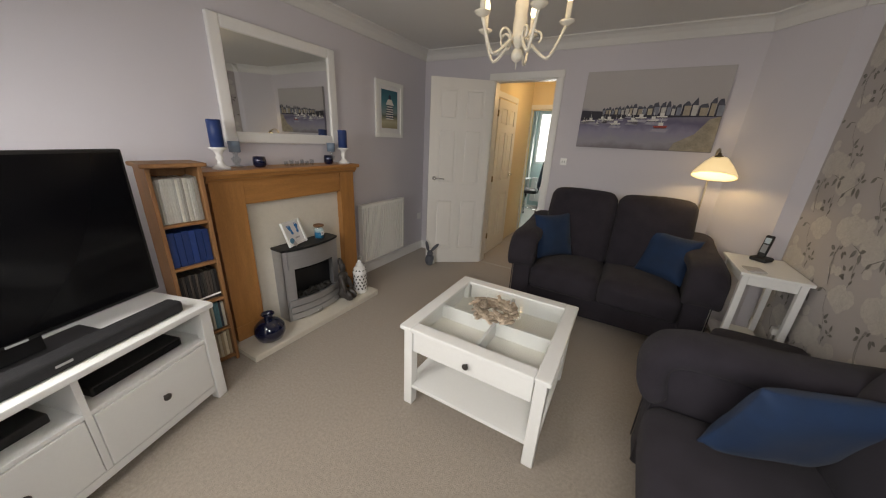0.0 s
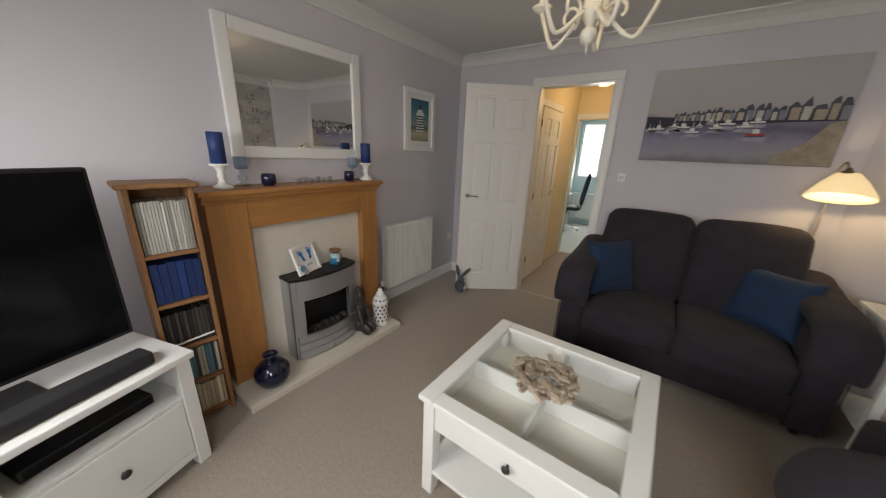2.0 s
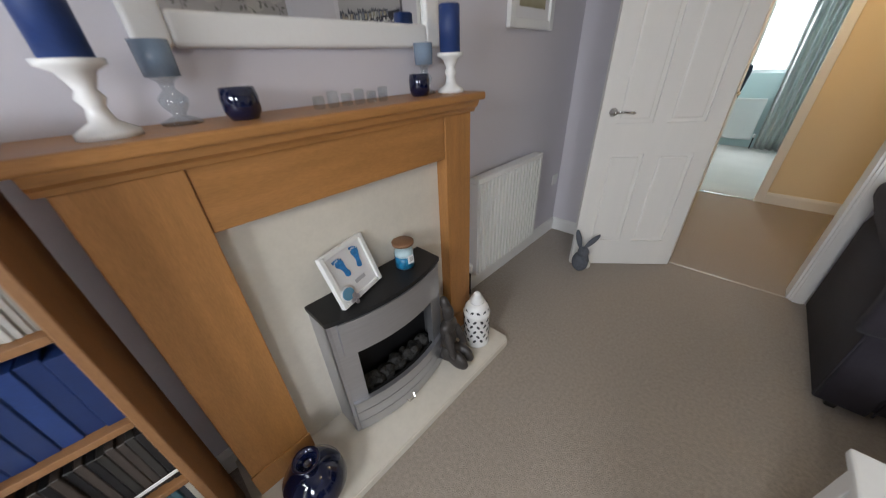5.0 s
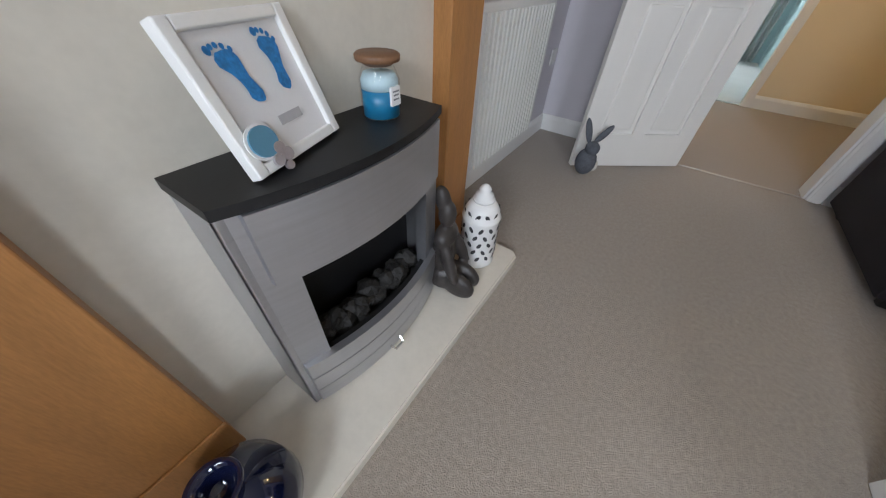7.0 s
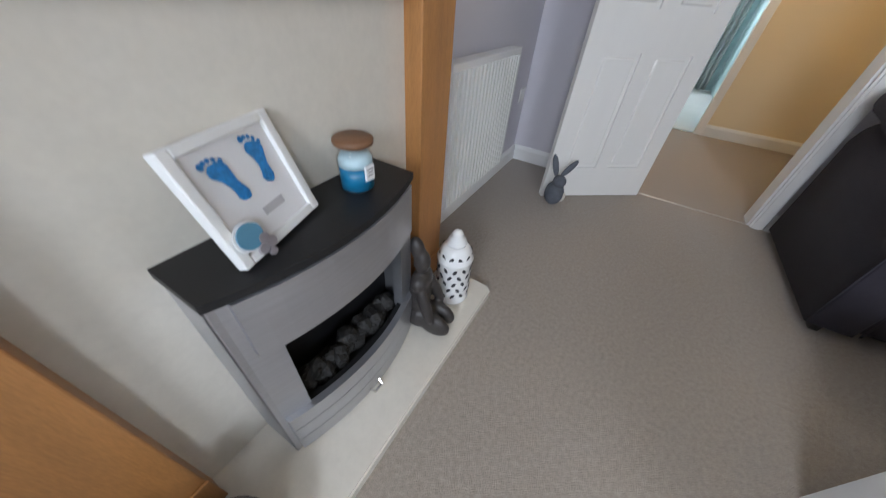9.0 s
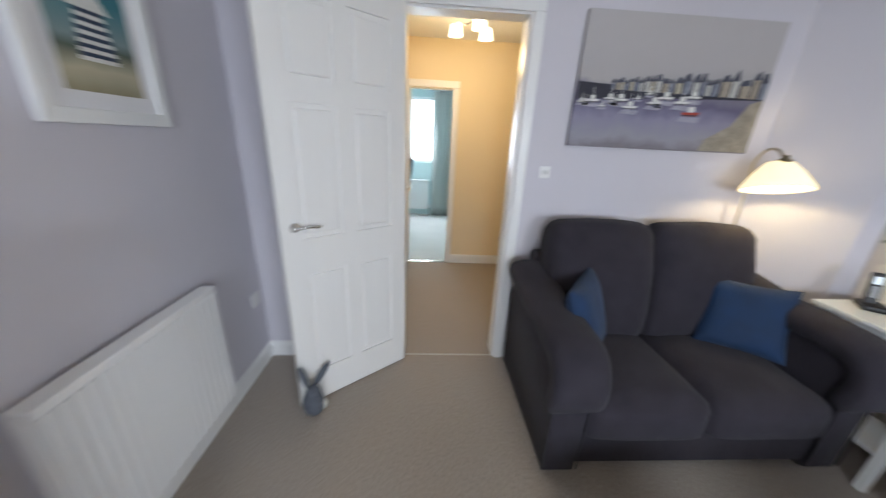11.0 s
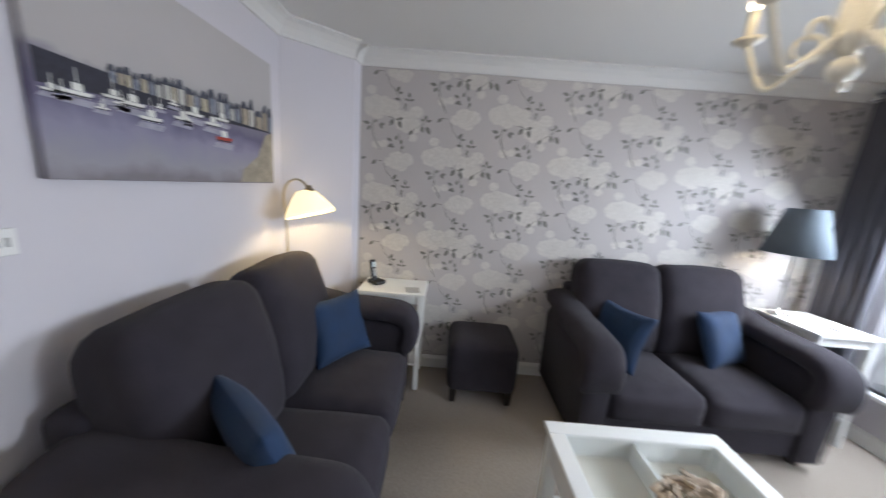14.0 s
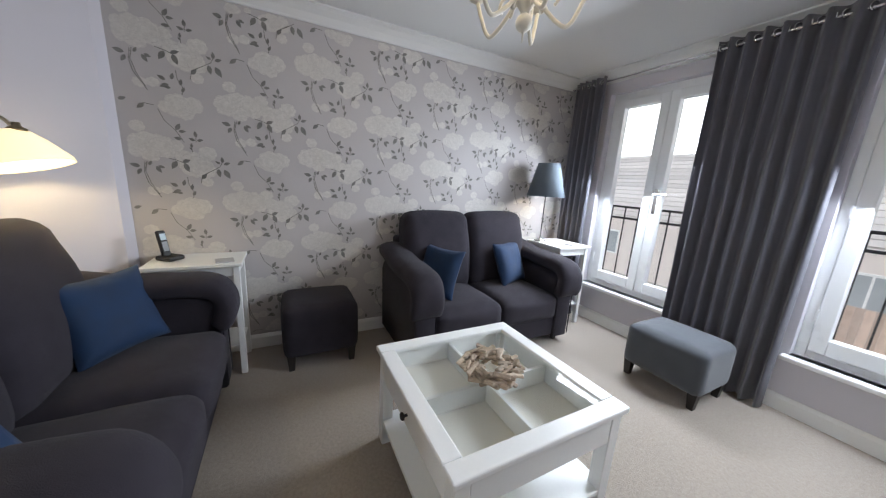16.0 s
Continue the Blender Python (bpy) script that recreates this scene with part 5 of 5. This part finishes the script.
AW, AH = AX1 - AX0, AZ1 - AZ0
bm = bmesh.new()
flat(bm, [(AX0 + AW * 0.72, AZ0 + 0.006), (AX1 - 0.004, AZ0 + 0.006), (AX1 - 0.004, AZ0 + AH * 0.44), (AX0 + AW * 0.93, AZ0 + AH * 0.40), (AX0 + AW * 0.86, AZ0 + AH * 0.22), (AX0 + AW * 0.74, AZ0 + AH * 0.10)], yf)
part("sand", bm, SANDP, hp_)
hx = AX0 + AW * 0.17
cols = [(0.50, 0.49, 0.46), (0.36, 0.31, 0.24), (0.20, 0.22, 0.27), (0.45, 0.40, 0.30)]
while hx < AX1 - 0.03:
    u = (hx - AX0) / AW
    wd = 0.016 + 0.045 * u * (0.5 + 0.9 * rng.random())
    hh = 0.022 + 0.075 * u * (0.6 + 0.6 * rng.random())
    wd = min(wd, AX1 - 0.004 - hx)
    z0 = AZ0 + AH * 0.455 - 0.012 * u
    c = cols[rng.randrange(4)]
    bm = bmesh.new()
    flat(bm, [(hx, z0), (hx + wd, z0), (hx + wd, z0 + hh), (hx, z0 + hh)], yf - 0.001)
    ho = part("painted_cottage", bm, mat("painted_cottage_%.2f" % c[0], c, 0.7, var=0.2, scale=40, bump=0.1), hp_)
    bm = bmesh.new()
    flat(bm, [(hx - 0.004, z0 + hh), (hx + wd, z0 + hh), (hx + wd * rng.uniform(0.5, 0.85), z0 + hh * rng.uniform(1.35, 1.75)), (hx + wd * rng.uniform(0.1, 0.45), z0 + hh * rng.uniform(1.35, 1.75))], yf - 0.0015)
    part("painted_roof", bm, mat("painted_slate", (0.07, 0.075, 0.10), 0.7, var=0.4, scale=40, bump=0.1), ho)
    bm = bmesh.new()
    flat(bm, [(hx, z0), (hx + wd * 0.22, z0), (hx + wd * 0.2, z0 + hh * 1.1), (hx, z0 + hh)], yf - 0.002)
    part("painted_shadow", bm, mat("painted_dark", (0.03, 0.03, 0.045), 0.7, var=0.3, scale=40, bump=0.1), ho)
    hx += wd * (0.95 + 0.2 * rng.random())
bm = bmesh.new()
flat(bm, [(AX0 + 0.004, AZ0 + AH * 0.37), (AX0 + AW * 0.5, AZ0 + AH * 0.41), (AX1 - 0.004, AZ0 + AH * 0.43), (AX1 - 0.004, AZ0 + AH * 0.462), (AX0 + AW * 0.5, AZ0 + AH * 0.465), (AX0 + 0.004, AZ0 + AH * 0.50)], yf - 0.0005)
part("painted_quay", bm, mat("painted_dark", (0.03, 0.03, 0.045)), hp_)
for i in range(16):
    u = 0.03 + 0.62 * (i * 0.618 % 1)
    v = 0.28 + 0.15 * rng.random()
    x, z, s = AX0 + AW * u, AZ0 + AH * v, 0.020 + 0.028 * rng.random()
    red = i == 11
    if red:
        x, z, s = AX0 + AW * 0.62, AZ0 + AH * 0.28, 0.055
    bm = bmesh.new()
    flat(bm, [(x - s, z + s * 0.35), (x - s * 0.7, z), (x + s * 0.8, z), (x + s, z + s * 0.4)], yf - 0.0025)
    bo = part("painted_boat", bm, mat("painted_red", (0.42, 0.06, 0.04), 0.7, var=0.3, bump=0.1) if red else PWHITE, hp_)
    bm = bmesh.new()
    flat(bm, [(x - s * 0.3, z + s * 0.4), (x + s * 0.4, z + s * 0.4), (x + s * 0.35, z + s * 0.9), (x - s * 0.3, z + s * 0.9)], yf - 0.003)
    flat(bm, [(x, z + s * 0.9), (x + 0.003, z + s * 0.9), (x + 0.002, z + s * 1.9), (x, z + s * 1.9)], yf - 0.003)
    part("painted_cabin", bm, PWHITE, bo)
    bm = bmesh.new()
    flat(bm, [(x - s * 1.3, z - s * 0.5), (x + s * 0.9, z - s * 0.6), (x + s * 1.2, z - s * 0.12), (x - s * 0.9, z - s * 0.08)], yf - 0.0022)
    part("painted_reflection", bm, mat("painted_pale_water", (0.34, 0.33, 0.40), 0.75, var=0.25, scale=40, bump=0.1), bo)
    bm = bmesh.new()
    flat(bm, [(x - s * 0.9, z + s * 0.02), (x + s * 0.85, z + s * 0.02), (x + s * 0.9, z + s * 0.14), (x - s * 0.93, z + s * 0.12)], yf - 0.0031)
    part("painted_keel", bm, mat("painted_dark", (0.03, 0.03, 0.045)), bo)

sw = thing("light_switch", pose(1.785, L, 1.345), "white double light switch plate beside the door", "light switch")
part("plate", box((-0.032, -0.010, -0.035), (0.032, -0.001, 0.035), 0.003), WHITEC, sw)
for x in (-0.014, 0.006):
    part("rocker", box((x, -0.014, -0.012), (x + 0.009, -0.0105, 0.012), 0.001), GREYP, sw)
so = thing("wall_socket", pose(0, 4.31, 0.487), "white wall socket plate near the room corner", "socket")
part("plate", box((0.001, -0.043, -0.043), (0.010, 0.043, 0.043), 0.003), WHITEC, so)

so = thing("wall_socket", pose(W, 3.56, 0.36), "white wall socket with a plug on the wallpaper", "socket")
part("plate", box((-0.010, -0.07, -0.043), (-0.0035, 0.07, 0.043), 0.003), WHITEC, so)
part("plug", box((-0.045, 0.012, -0.028), (-0.0105, 0.058, 0.022), 0.008), WHITEC, so)
part("cable", tube([(-0.03, 0.035, -0.028), (-0.032, 0.05, -0.15), (-0.03, 0.10, -0.28), (-0.03, 0.22, -0.385)], 0.003, 6), WHITEC, so, "thin white cable")

# ---- television corner ----
TVM = pose(0.585, 1.455, 0, 0, 0, -90 + 18)   # local x along the front away from the fireplace, y towards the room


def tvm(x, y, z, rx=0, ry=0, rz=0):
    return TVM @ pose(x, y, z, rx, ry, rz)


tu = thing("tv_bench", TVM, "white wooden television bench with drawers and open shelves", "tv bench")
TL, TD, TH = 1.06, 0.40, 0.61
part("top", box((-0.015, -TD, TH - 0.032), (TL, 0.015, TH), 0.005), WHITEF, tu)
for x in (0.0, TL - 0.06):
    for y in (-TD + 0.002, -0.052):
        part("leg", box((x, y, 0), (x + 0.055, y + 0.05, TH - 0.033), 0.003), WHITEF, tu)
part("side_panel", box((0.008, -TD + 0.053, 0.075), (0.026, -0.053, TH - 0.033)), WHITEF, tu)
part("back_panel", box((0.056, -TD + 0.004, 0.075), (TL - 0.061, -TD + 0.012, TH - 0.033)), WHITEF, tu)
part("bottom_rail", box((0.056, -0.034, 0.055), (TL - 0.061, -0.012, 0.098), 0.003), WHITEF, tu)
part("shelf", box((0.027, -TD + 0.013, 0.385), (TL - 0.061, -0.014, 0.405), 0.003), WHITEF, tu)
part("bottom", box((0.027, -TD + 0.013, 0.099), (TL - 0.061, -0.035, 0.112)), WHITEF, tu)
part("divider", box((0.548, -TD + 0.013, 0.099), (0.572, -0.012, TH - 0.033), 0.002), WHITEF, tu)
for a, b in ((0.060, 0.545), (0.575, TL - 0.064)):
    dr = part("drawer_front", box((a, -0.030, 0.103), (b, -0.010, 0.381), 0.003), WHITEF, tu)
    part("knob", lathe([(0.006, 0), (0.006, 0.012), (0.016, 0.016), (0.018, 0.022), (0.012, 0.028)], 16, m=pose((a + b) / 2, -0.010, 0.25, -90)), BRONZE, dr, "dark metal round knob", smooth=True)
tv = thing("television", tvm(0.06, -0.235, TH), "large black flat television switched off on the bench", "television")
part("bezel", box((-0.0, -0.022, 0.085), (1.02, 0.018, 0.785), 0.006), BLACK, tv)
part("screen", box((0.014, 0.0185, 0.102), (1.006, 0.0205, 0.771)), GLOSSB, tv, "dark glossy screen")
part("neck", box((0.44, -0.02, 0.02), (0.58, 0.01, 0.09), 0.004), BLACK, tv)
part("foot", box((0.28, -0.10, 0.001), (0.74, 0.10, 0.018), 0.008), BLACK, tv, "black stand foot")
part("badge", box((0.48, 0.021, 0.088), (0.54, 0.0225, 0.097)), GREYP, tv)
sb = thing("soundbar", tvm(0.10, -0.075, TH), "long black fabric soundbar in front of the television", "soundbar")
part("body", box((0, -0.045, 0.001), (0.92, 0.045, 0.062), 0.014, 3), mat("black_speaker_cloth", (0.014, 0.014, 0.016), 0.85, var=0.3, fine=700, bump=0.4), sb)
part("badge", box((0.43, 0.0455, 0.028), (0.48, 0.0465, 0.038)), GREYP, sb)
bx = thing("set_top_box", tvm(0.12, -0.20, 0.406), "slim black set-top box on the bench shelf", "set-top box")
part("body", box((0, -0.11, 0.004), (0.38, 0.12, 0.05), 0.006), BLACK, bx)
part("front", box((0.01, 0.1205, 0.010), (0.37, 0.1225, 0.044)), GLOSSB, bx)
bx = thing("media_player", tvm(0.62, -0.20, 0.406), "small black media player on the bench shelf", "media player")
part("body", box((0, -0.10, 0.003), (0.26, 0.11, 0.045), 0.006), BLACK, bx)

# ---- disc shelf ----
SHM = pose(0.335, 1.660, 0, 0, 0, -90 - 4)      # local x along the front away from the fireplace, y towards the room
sf = thing("disc_shelf", SHM, "narrow brown pine shelf filled with discs and books", "shelf")
SW, SD, SH = 0.245, 0.20, 1.32
for x in (0.0, SW - 0.02):
    part("side_panel", box((x, -SD, 0.001), (x + 0.02, 0, SH - 0.024), 0.003), PINE, sf)
part("back_panel", box((0.0205, -SD, 0.02), (SW - 0.0205, -SD + 0.006, SH - 0.024)), PINE, sf)
part("top", box((-0.022, -SD - 0.004, SH - 0.023), (SW + 0.022, 0.022, SH), 0.008, 3), PINE, sf)
LEV = [0.03, 0.25, 0.47, 0.72, 0.975]
for z in LEV:
    part("shelf_board", box((0.0205, -SD + 0.007, z), (SW - 0.0205, -0.003, z + 0.018), 0.002), PINE, sf)
rng = random.Random(11)


def spines(level, n, colors, h, name, label, group, depth=0.14):
    x = 0.024
    wd = (SW - 0.048) / n
    for i in range(n):
        c = colors[rng.randrange(len(colors))]
        hh = h * (0.97 + 0.05 * rng.random())
        b = box((0.0006, -depth, 0), (wd - 0.0006, 0, hh), 0.0015, 1)
        o = finish(name, b, mat("spine_%02d%02d%02d" % tuple(int(k * 99) for k in c), c, 0.4, var=0.15, scale=30, bump=0, rand=0.2))
        o.matrix_basis = SHM @ pose(x + wd * i, -0.022 - 0.008 * rng.random(), LEV[level] + 0.018)
        tagged(o, label, "book" if name == "book" else "disc case", group)


spines(4, 17, [(0.55, 0.53, 0.48), (0.46, 0.45, 0.42), (0.62, 0.60, 0.56), (0.30, 0.28, 0.25)], 0.245, "disc_case", "pale disc case standing in a full row", "pale disc cases")
spines(3, 6, [(0.010, 0.032, 0.13), (0.013, 0.04, 0.16), (0.008, 0.025, 0.10)], 0.205, "book", "dark blue bound book in a row", "blue books", 0.15)
spines(2, 12, [(0.012, 0.012, 0.014), (0.03, 0.028, 0.026), (0.05, 0.04, 0.035)], 0.19, "disc_case", "black disc case standing in a full row", "black disc cases")
spines(1, 13, [(0.20, 0.40, 0.50), (0.60, 0.58, 0.5), (0.35, 0.15, 0.08), (0.10, 0.25, 0.32), (0.05, 0.06, 0.08)], 0.185, "disc_case", "coloured disc case standing in a full row", "coloured disc cases")
spines(0, 11, [(0.58, 0.50, 0.36), (0.62, 0.56, 0.44), (0.45, 0.36, 0.24)], 0.18, "disc_case", "cream disc case standing in a full row", "cream disc cases")

ps = tagged(finish("paper_strip", box((0.0, 0.0, 0.0), (0.196, 0.003, 0.011), 0.001, 1), WHITEP), "thin white paper strip along the black disc cases", "paper strip")
ps.matrix_basis = SHM @ pose(0.024, -0.019, LEV[2] + 0.042, 0, 4, 0)

# ---- study things seen through the doorway ----
dk = thing("desk", pose(-0.02, 8.2, 0), "white study desk against the wall", "desk")
part("desktop", box((-0.45, -0.3, 0.72), (0.42, 0.3, 0.745), 0.004), WHITEF, dk)
for x in (-0.42, 0.36):
    for y in (-0.27, 0.23):
        part("leg", box((x, y, 0.003), (x + 0.04, y + 0.04, 0.719)), WHITEF, dk)
oc = thing("office_chair", pose(0.44, 8.05, 0.003, 0, 0, -75), "black mesh office chair on a chrome star base", "office chair")
bm = soft_box(0.46, 0.46, 0.08, 0.03, 0.02, 6)
for v in bm.verts:
    v.co.z += 0.44
part("seat", bm, BLACK, oc, smooth=True)
bm = soft_box(0.42, 0.06, 0.62, 0.028, 0.02, 6)
bmesh.ops.transform(bm, matrix=pose(0, 0.25, 0.56, -8), verts=bm.verts)
part("backrest", bm, mat("dark_blue_mesh", (0.02, 0.03, 0.05), 0.8, var=0.2, bump=0.2), oc, smooth=True)
part("column", lathe([(0.025, 0.08), (0.025, 0.44)], 12), CHROME, oc, smooth=True)
part("back_strut", tube([(0, 0.1, 0.43), (0, 0.26, 0.45), (0, 0.28, 0.62)], 0.014, 8), BLACK, oc)
for k in range(5):
    a = radians(72 * k)
    lg = part("base_leg", tube([(0, 0, 0.09), (0.28 * math.cos(a), 0.28 * math.sin(a), 0.06)], 0.016, 8), CHROME, oc)
    part("castor", lathe([(0.025, -0.012), (0.025, 0.012)], 12, m=pose(0.28 * math.cos(a), 0.28 * math.sin(a), 0.027, 90)), BLACK, lg)
SAGE = mat("sage_stripe_curtain", (0.55, 0.58, 0.55), 0.9, var=0.15, scale=3, fine=300, bump=0.2, stretch=(6, 6, 0.5))
CURT_KEEP = CURT
CURT = SAGE
curtain(1.16, 1.54, 8.80, 0.02, 2.34, 5, "long sage green study curtain beside the window")
curtain(-0.08, 0.28, 8.80, 0.02, 2.34, 4, "long sage green study curtain beside the window")
CURT = CURT_KEEP

# ---- wallpaper print ----


def leaf_pts(c, ln, wd, ang):
    out = []
    for k in range(8):
        t = k / 7
        out.append((t * ln, wd * math.sin(math.pi * t ** 0.8)))
    for k in range(6, 0, -1):
        t = k / 7
        out.append((t * ln, -wd * math.sin(math.pi * t ** 0.8)))
    ca, sa = math.cos(ang), math.sin(ang)
    return [(c[0] + x * ca - y * sa, c[1] + x * sa + y * ca) for x, y in out]


wall_e = bpy.data.objects["wall_east"]
leaves, roses, lines = bmesh.new(), bmesh.new(), bmesh.new()


def put_flat(bm, pts, off):
    ok = [(y, z) for y, z in pts]
    if min(p[0] for p in ok) < Y0 + 0.03 or max(p[0] for p in ok) > 3.99 or min(p[1] for p in ok) < 0.12 or max(p[1] for p in ok) > H - 0.105:
        return
    bm.faces.new([bm.verts.new((W - off, y, z)) for y, z in ok])


rng = random.Random(21)


def rose(cy, cz, s):
    """A pale full-blown rose of overlapping petals, with darker petal lines."""
    for ring, (rr, n, sz) in enumerate(((1.0, 8, 0.52), (0.62, 6, 0.46), (0.25, 4, 0.36))):
        for k in range(n):
            a = 2 * math.pi * (k + 0.5 * ring) / n + rng.uniform(-0.2, 0.2)
            c = (cy + s * 0.62 * rr * math.cos(a), cz + s * 0.55 * rr * math.sin(a))
            p = []
            for q in range(9):
                b = 2 * math.pi * q / 9
                w = s * sz * (0.92 + 0.16 * rng.random())
                p.append((c[0] + w * math.cos(b), c[1] + w * 0.85 * math.sin(b)))
            put_flat(roses, p, 0.0008 + 0.00025 * ring + 0.00002 * k)
            # petal rim
            a0 = a - 0.8
            arc_p = [(c[0] + s * sz * 0.86 * math.cos(a0 + 1.6 * q / 5), c[1] + s * sz * 0.74 * math.sin(a0 + 1.6 * q / 5)) for q in range(6)]
            arc_q = [(c[0] + s * sz * 0.80 * math.cos(a0 + 1.6 * q / 5), c[1] + s * sz * 0.67 * math.sin(a0 + 1.6 * q / 5)) for q in range(5, -1, -1)]
            put_flat(lines, arc_p + arc_q, 0.0020 + 0.0002 * ring)


U = 0.0016                                 # drawing unit of the print, in metres


def sprig(o, way, leaves_at):
    """A thin stem through the points of way, and leaves (x, z, length, angle), all in drawing units from o."""
    pts = [(o[0] - x * U, o[1] - z * U) for x, z in way]
    for (ya, za), (yb, zb) in zip(pts, pts[1:]):
        ln_ = math.hypot(yb - ya, zb - za) or 1.0
        ny, nz = (zb - za) / ln_ * 0.0019, -(yb - ya) / ln_ * 0.0019
        put_flat(leaves, [(ya - ny, za - nz), (yb - ny, zb - nz), (yb + ny, zb + nz), (ya + ny, za + nz)], 0.0026)
    for x, z, ln_, an in leaves_at:
        put_flat(leaves, leaf_pts((o[0] - x * U, o[1] - z * U), ln_ * U * 0.85, ln_ * U * 0.21, radians(180 - an)), 0.0028)


PY, PZ = 0.49, 0.64
for col in range(-1, 9):
    for row in range(-4, 3):
        o = (3.637 - PY * col, 2.195 - (0.30 if col % 2 else 0.0) + PZ * row)

        def bloom(x, z, size):
            rose(o[0] - x * U, o[1] - z * U, size * U)

        sprig(o, [(0, 20), (2, 0)], [(2, 2, 30, 95), (-2, 14, 26, 160), (4, 14, 26, 15)])
        sprig(o, [(-14, 62), (-16, 40)], [(-16, 44, 22, 85), (-14, 52, 16, 130)])
        bloom(-8, 110, 52), bloom(-66, 40, 24), bloom(-84, 46, 17), bloom(36, 62, 30), bloom(-46, 80, 26), bloom(24, 128, 34), bloom(26, 178, 20)
        sprig(o, [(4, 184), (10, 152), (40, 134), (74, 112), (84, 92)], [(8, 166, 34, 50), (66, 122, 40, -80), (88, 124, 48, -62), (84, 96, 30, 92), (88, 102, 30, 20), (76, 100, 22, 150)])
        bloom(-42, 288, 46), bloom(-2, 282, 34), bloom(-80, 296, 24), bloom(-150, 220, 20), bloom(-112, 214, 18), bloom(-22, 316, 24)
        sprig(o, [(-40, 160), (-38, 190), (-22, 222), (-28, 246)], [(-56, 196, 30, 75), (-74, 200, 32, 150), (-66, 214, 36, -155), (-30, 212, 28, 80), (-28, 236, 26, 60), (-60, 226, 24, 180)])
        sprig(o, [(-118, 296), (-148, 292), (-160, 302)], [(-146, 294, 36, -140)])
        sprig(o, [(-108, 306), (-92, 348), (-60, 382), (-38, 424)], [(-60, 380, 36, 60), (-52, 384, 28, 5), (-44, 412, 30, 175)])
        bloom(118, 262, 44), bloom(190, 256, 44), bloom(152, 236, 30), bloom(130, 190, 22), bloom(160, 290, 30), bloom(212, 280, 24)
        sprig(o, [(140, 322), (134, 360), (142, 400), (166, 440), (176, 458)], [(124, 340, 38, 165), (126, 348, 32, -120), (150, 334, 24, 60)])
        sprig(o, [(146, 320), (138, 356), (150, 402), (172, 446)], [(172, 336, 34, -60), (178, 334, 26, -20)])
        sprig(o, [(212, 302), (244, 310), (270, 322)], [(238, 312, 44, -120), (262, 318, 44, -70), (256, 314, 34, 20)])
for nm, b, mt_ in (("rose_print", roses, ROSE), ("petal_print", lines, ROSE2), ("leaf_print", leaves, LEAF)):
    me = bpy.data.meshes.new(nm)
    b.to_mesh(me)
    b.free()
    me.materials.append(mt_)
    o = new(nm, me)
    o.parent = wall_e
    tagged(o, kind="stuff")
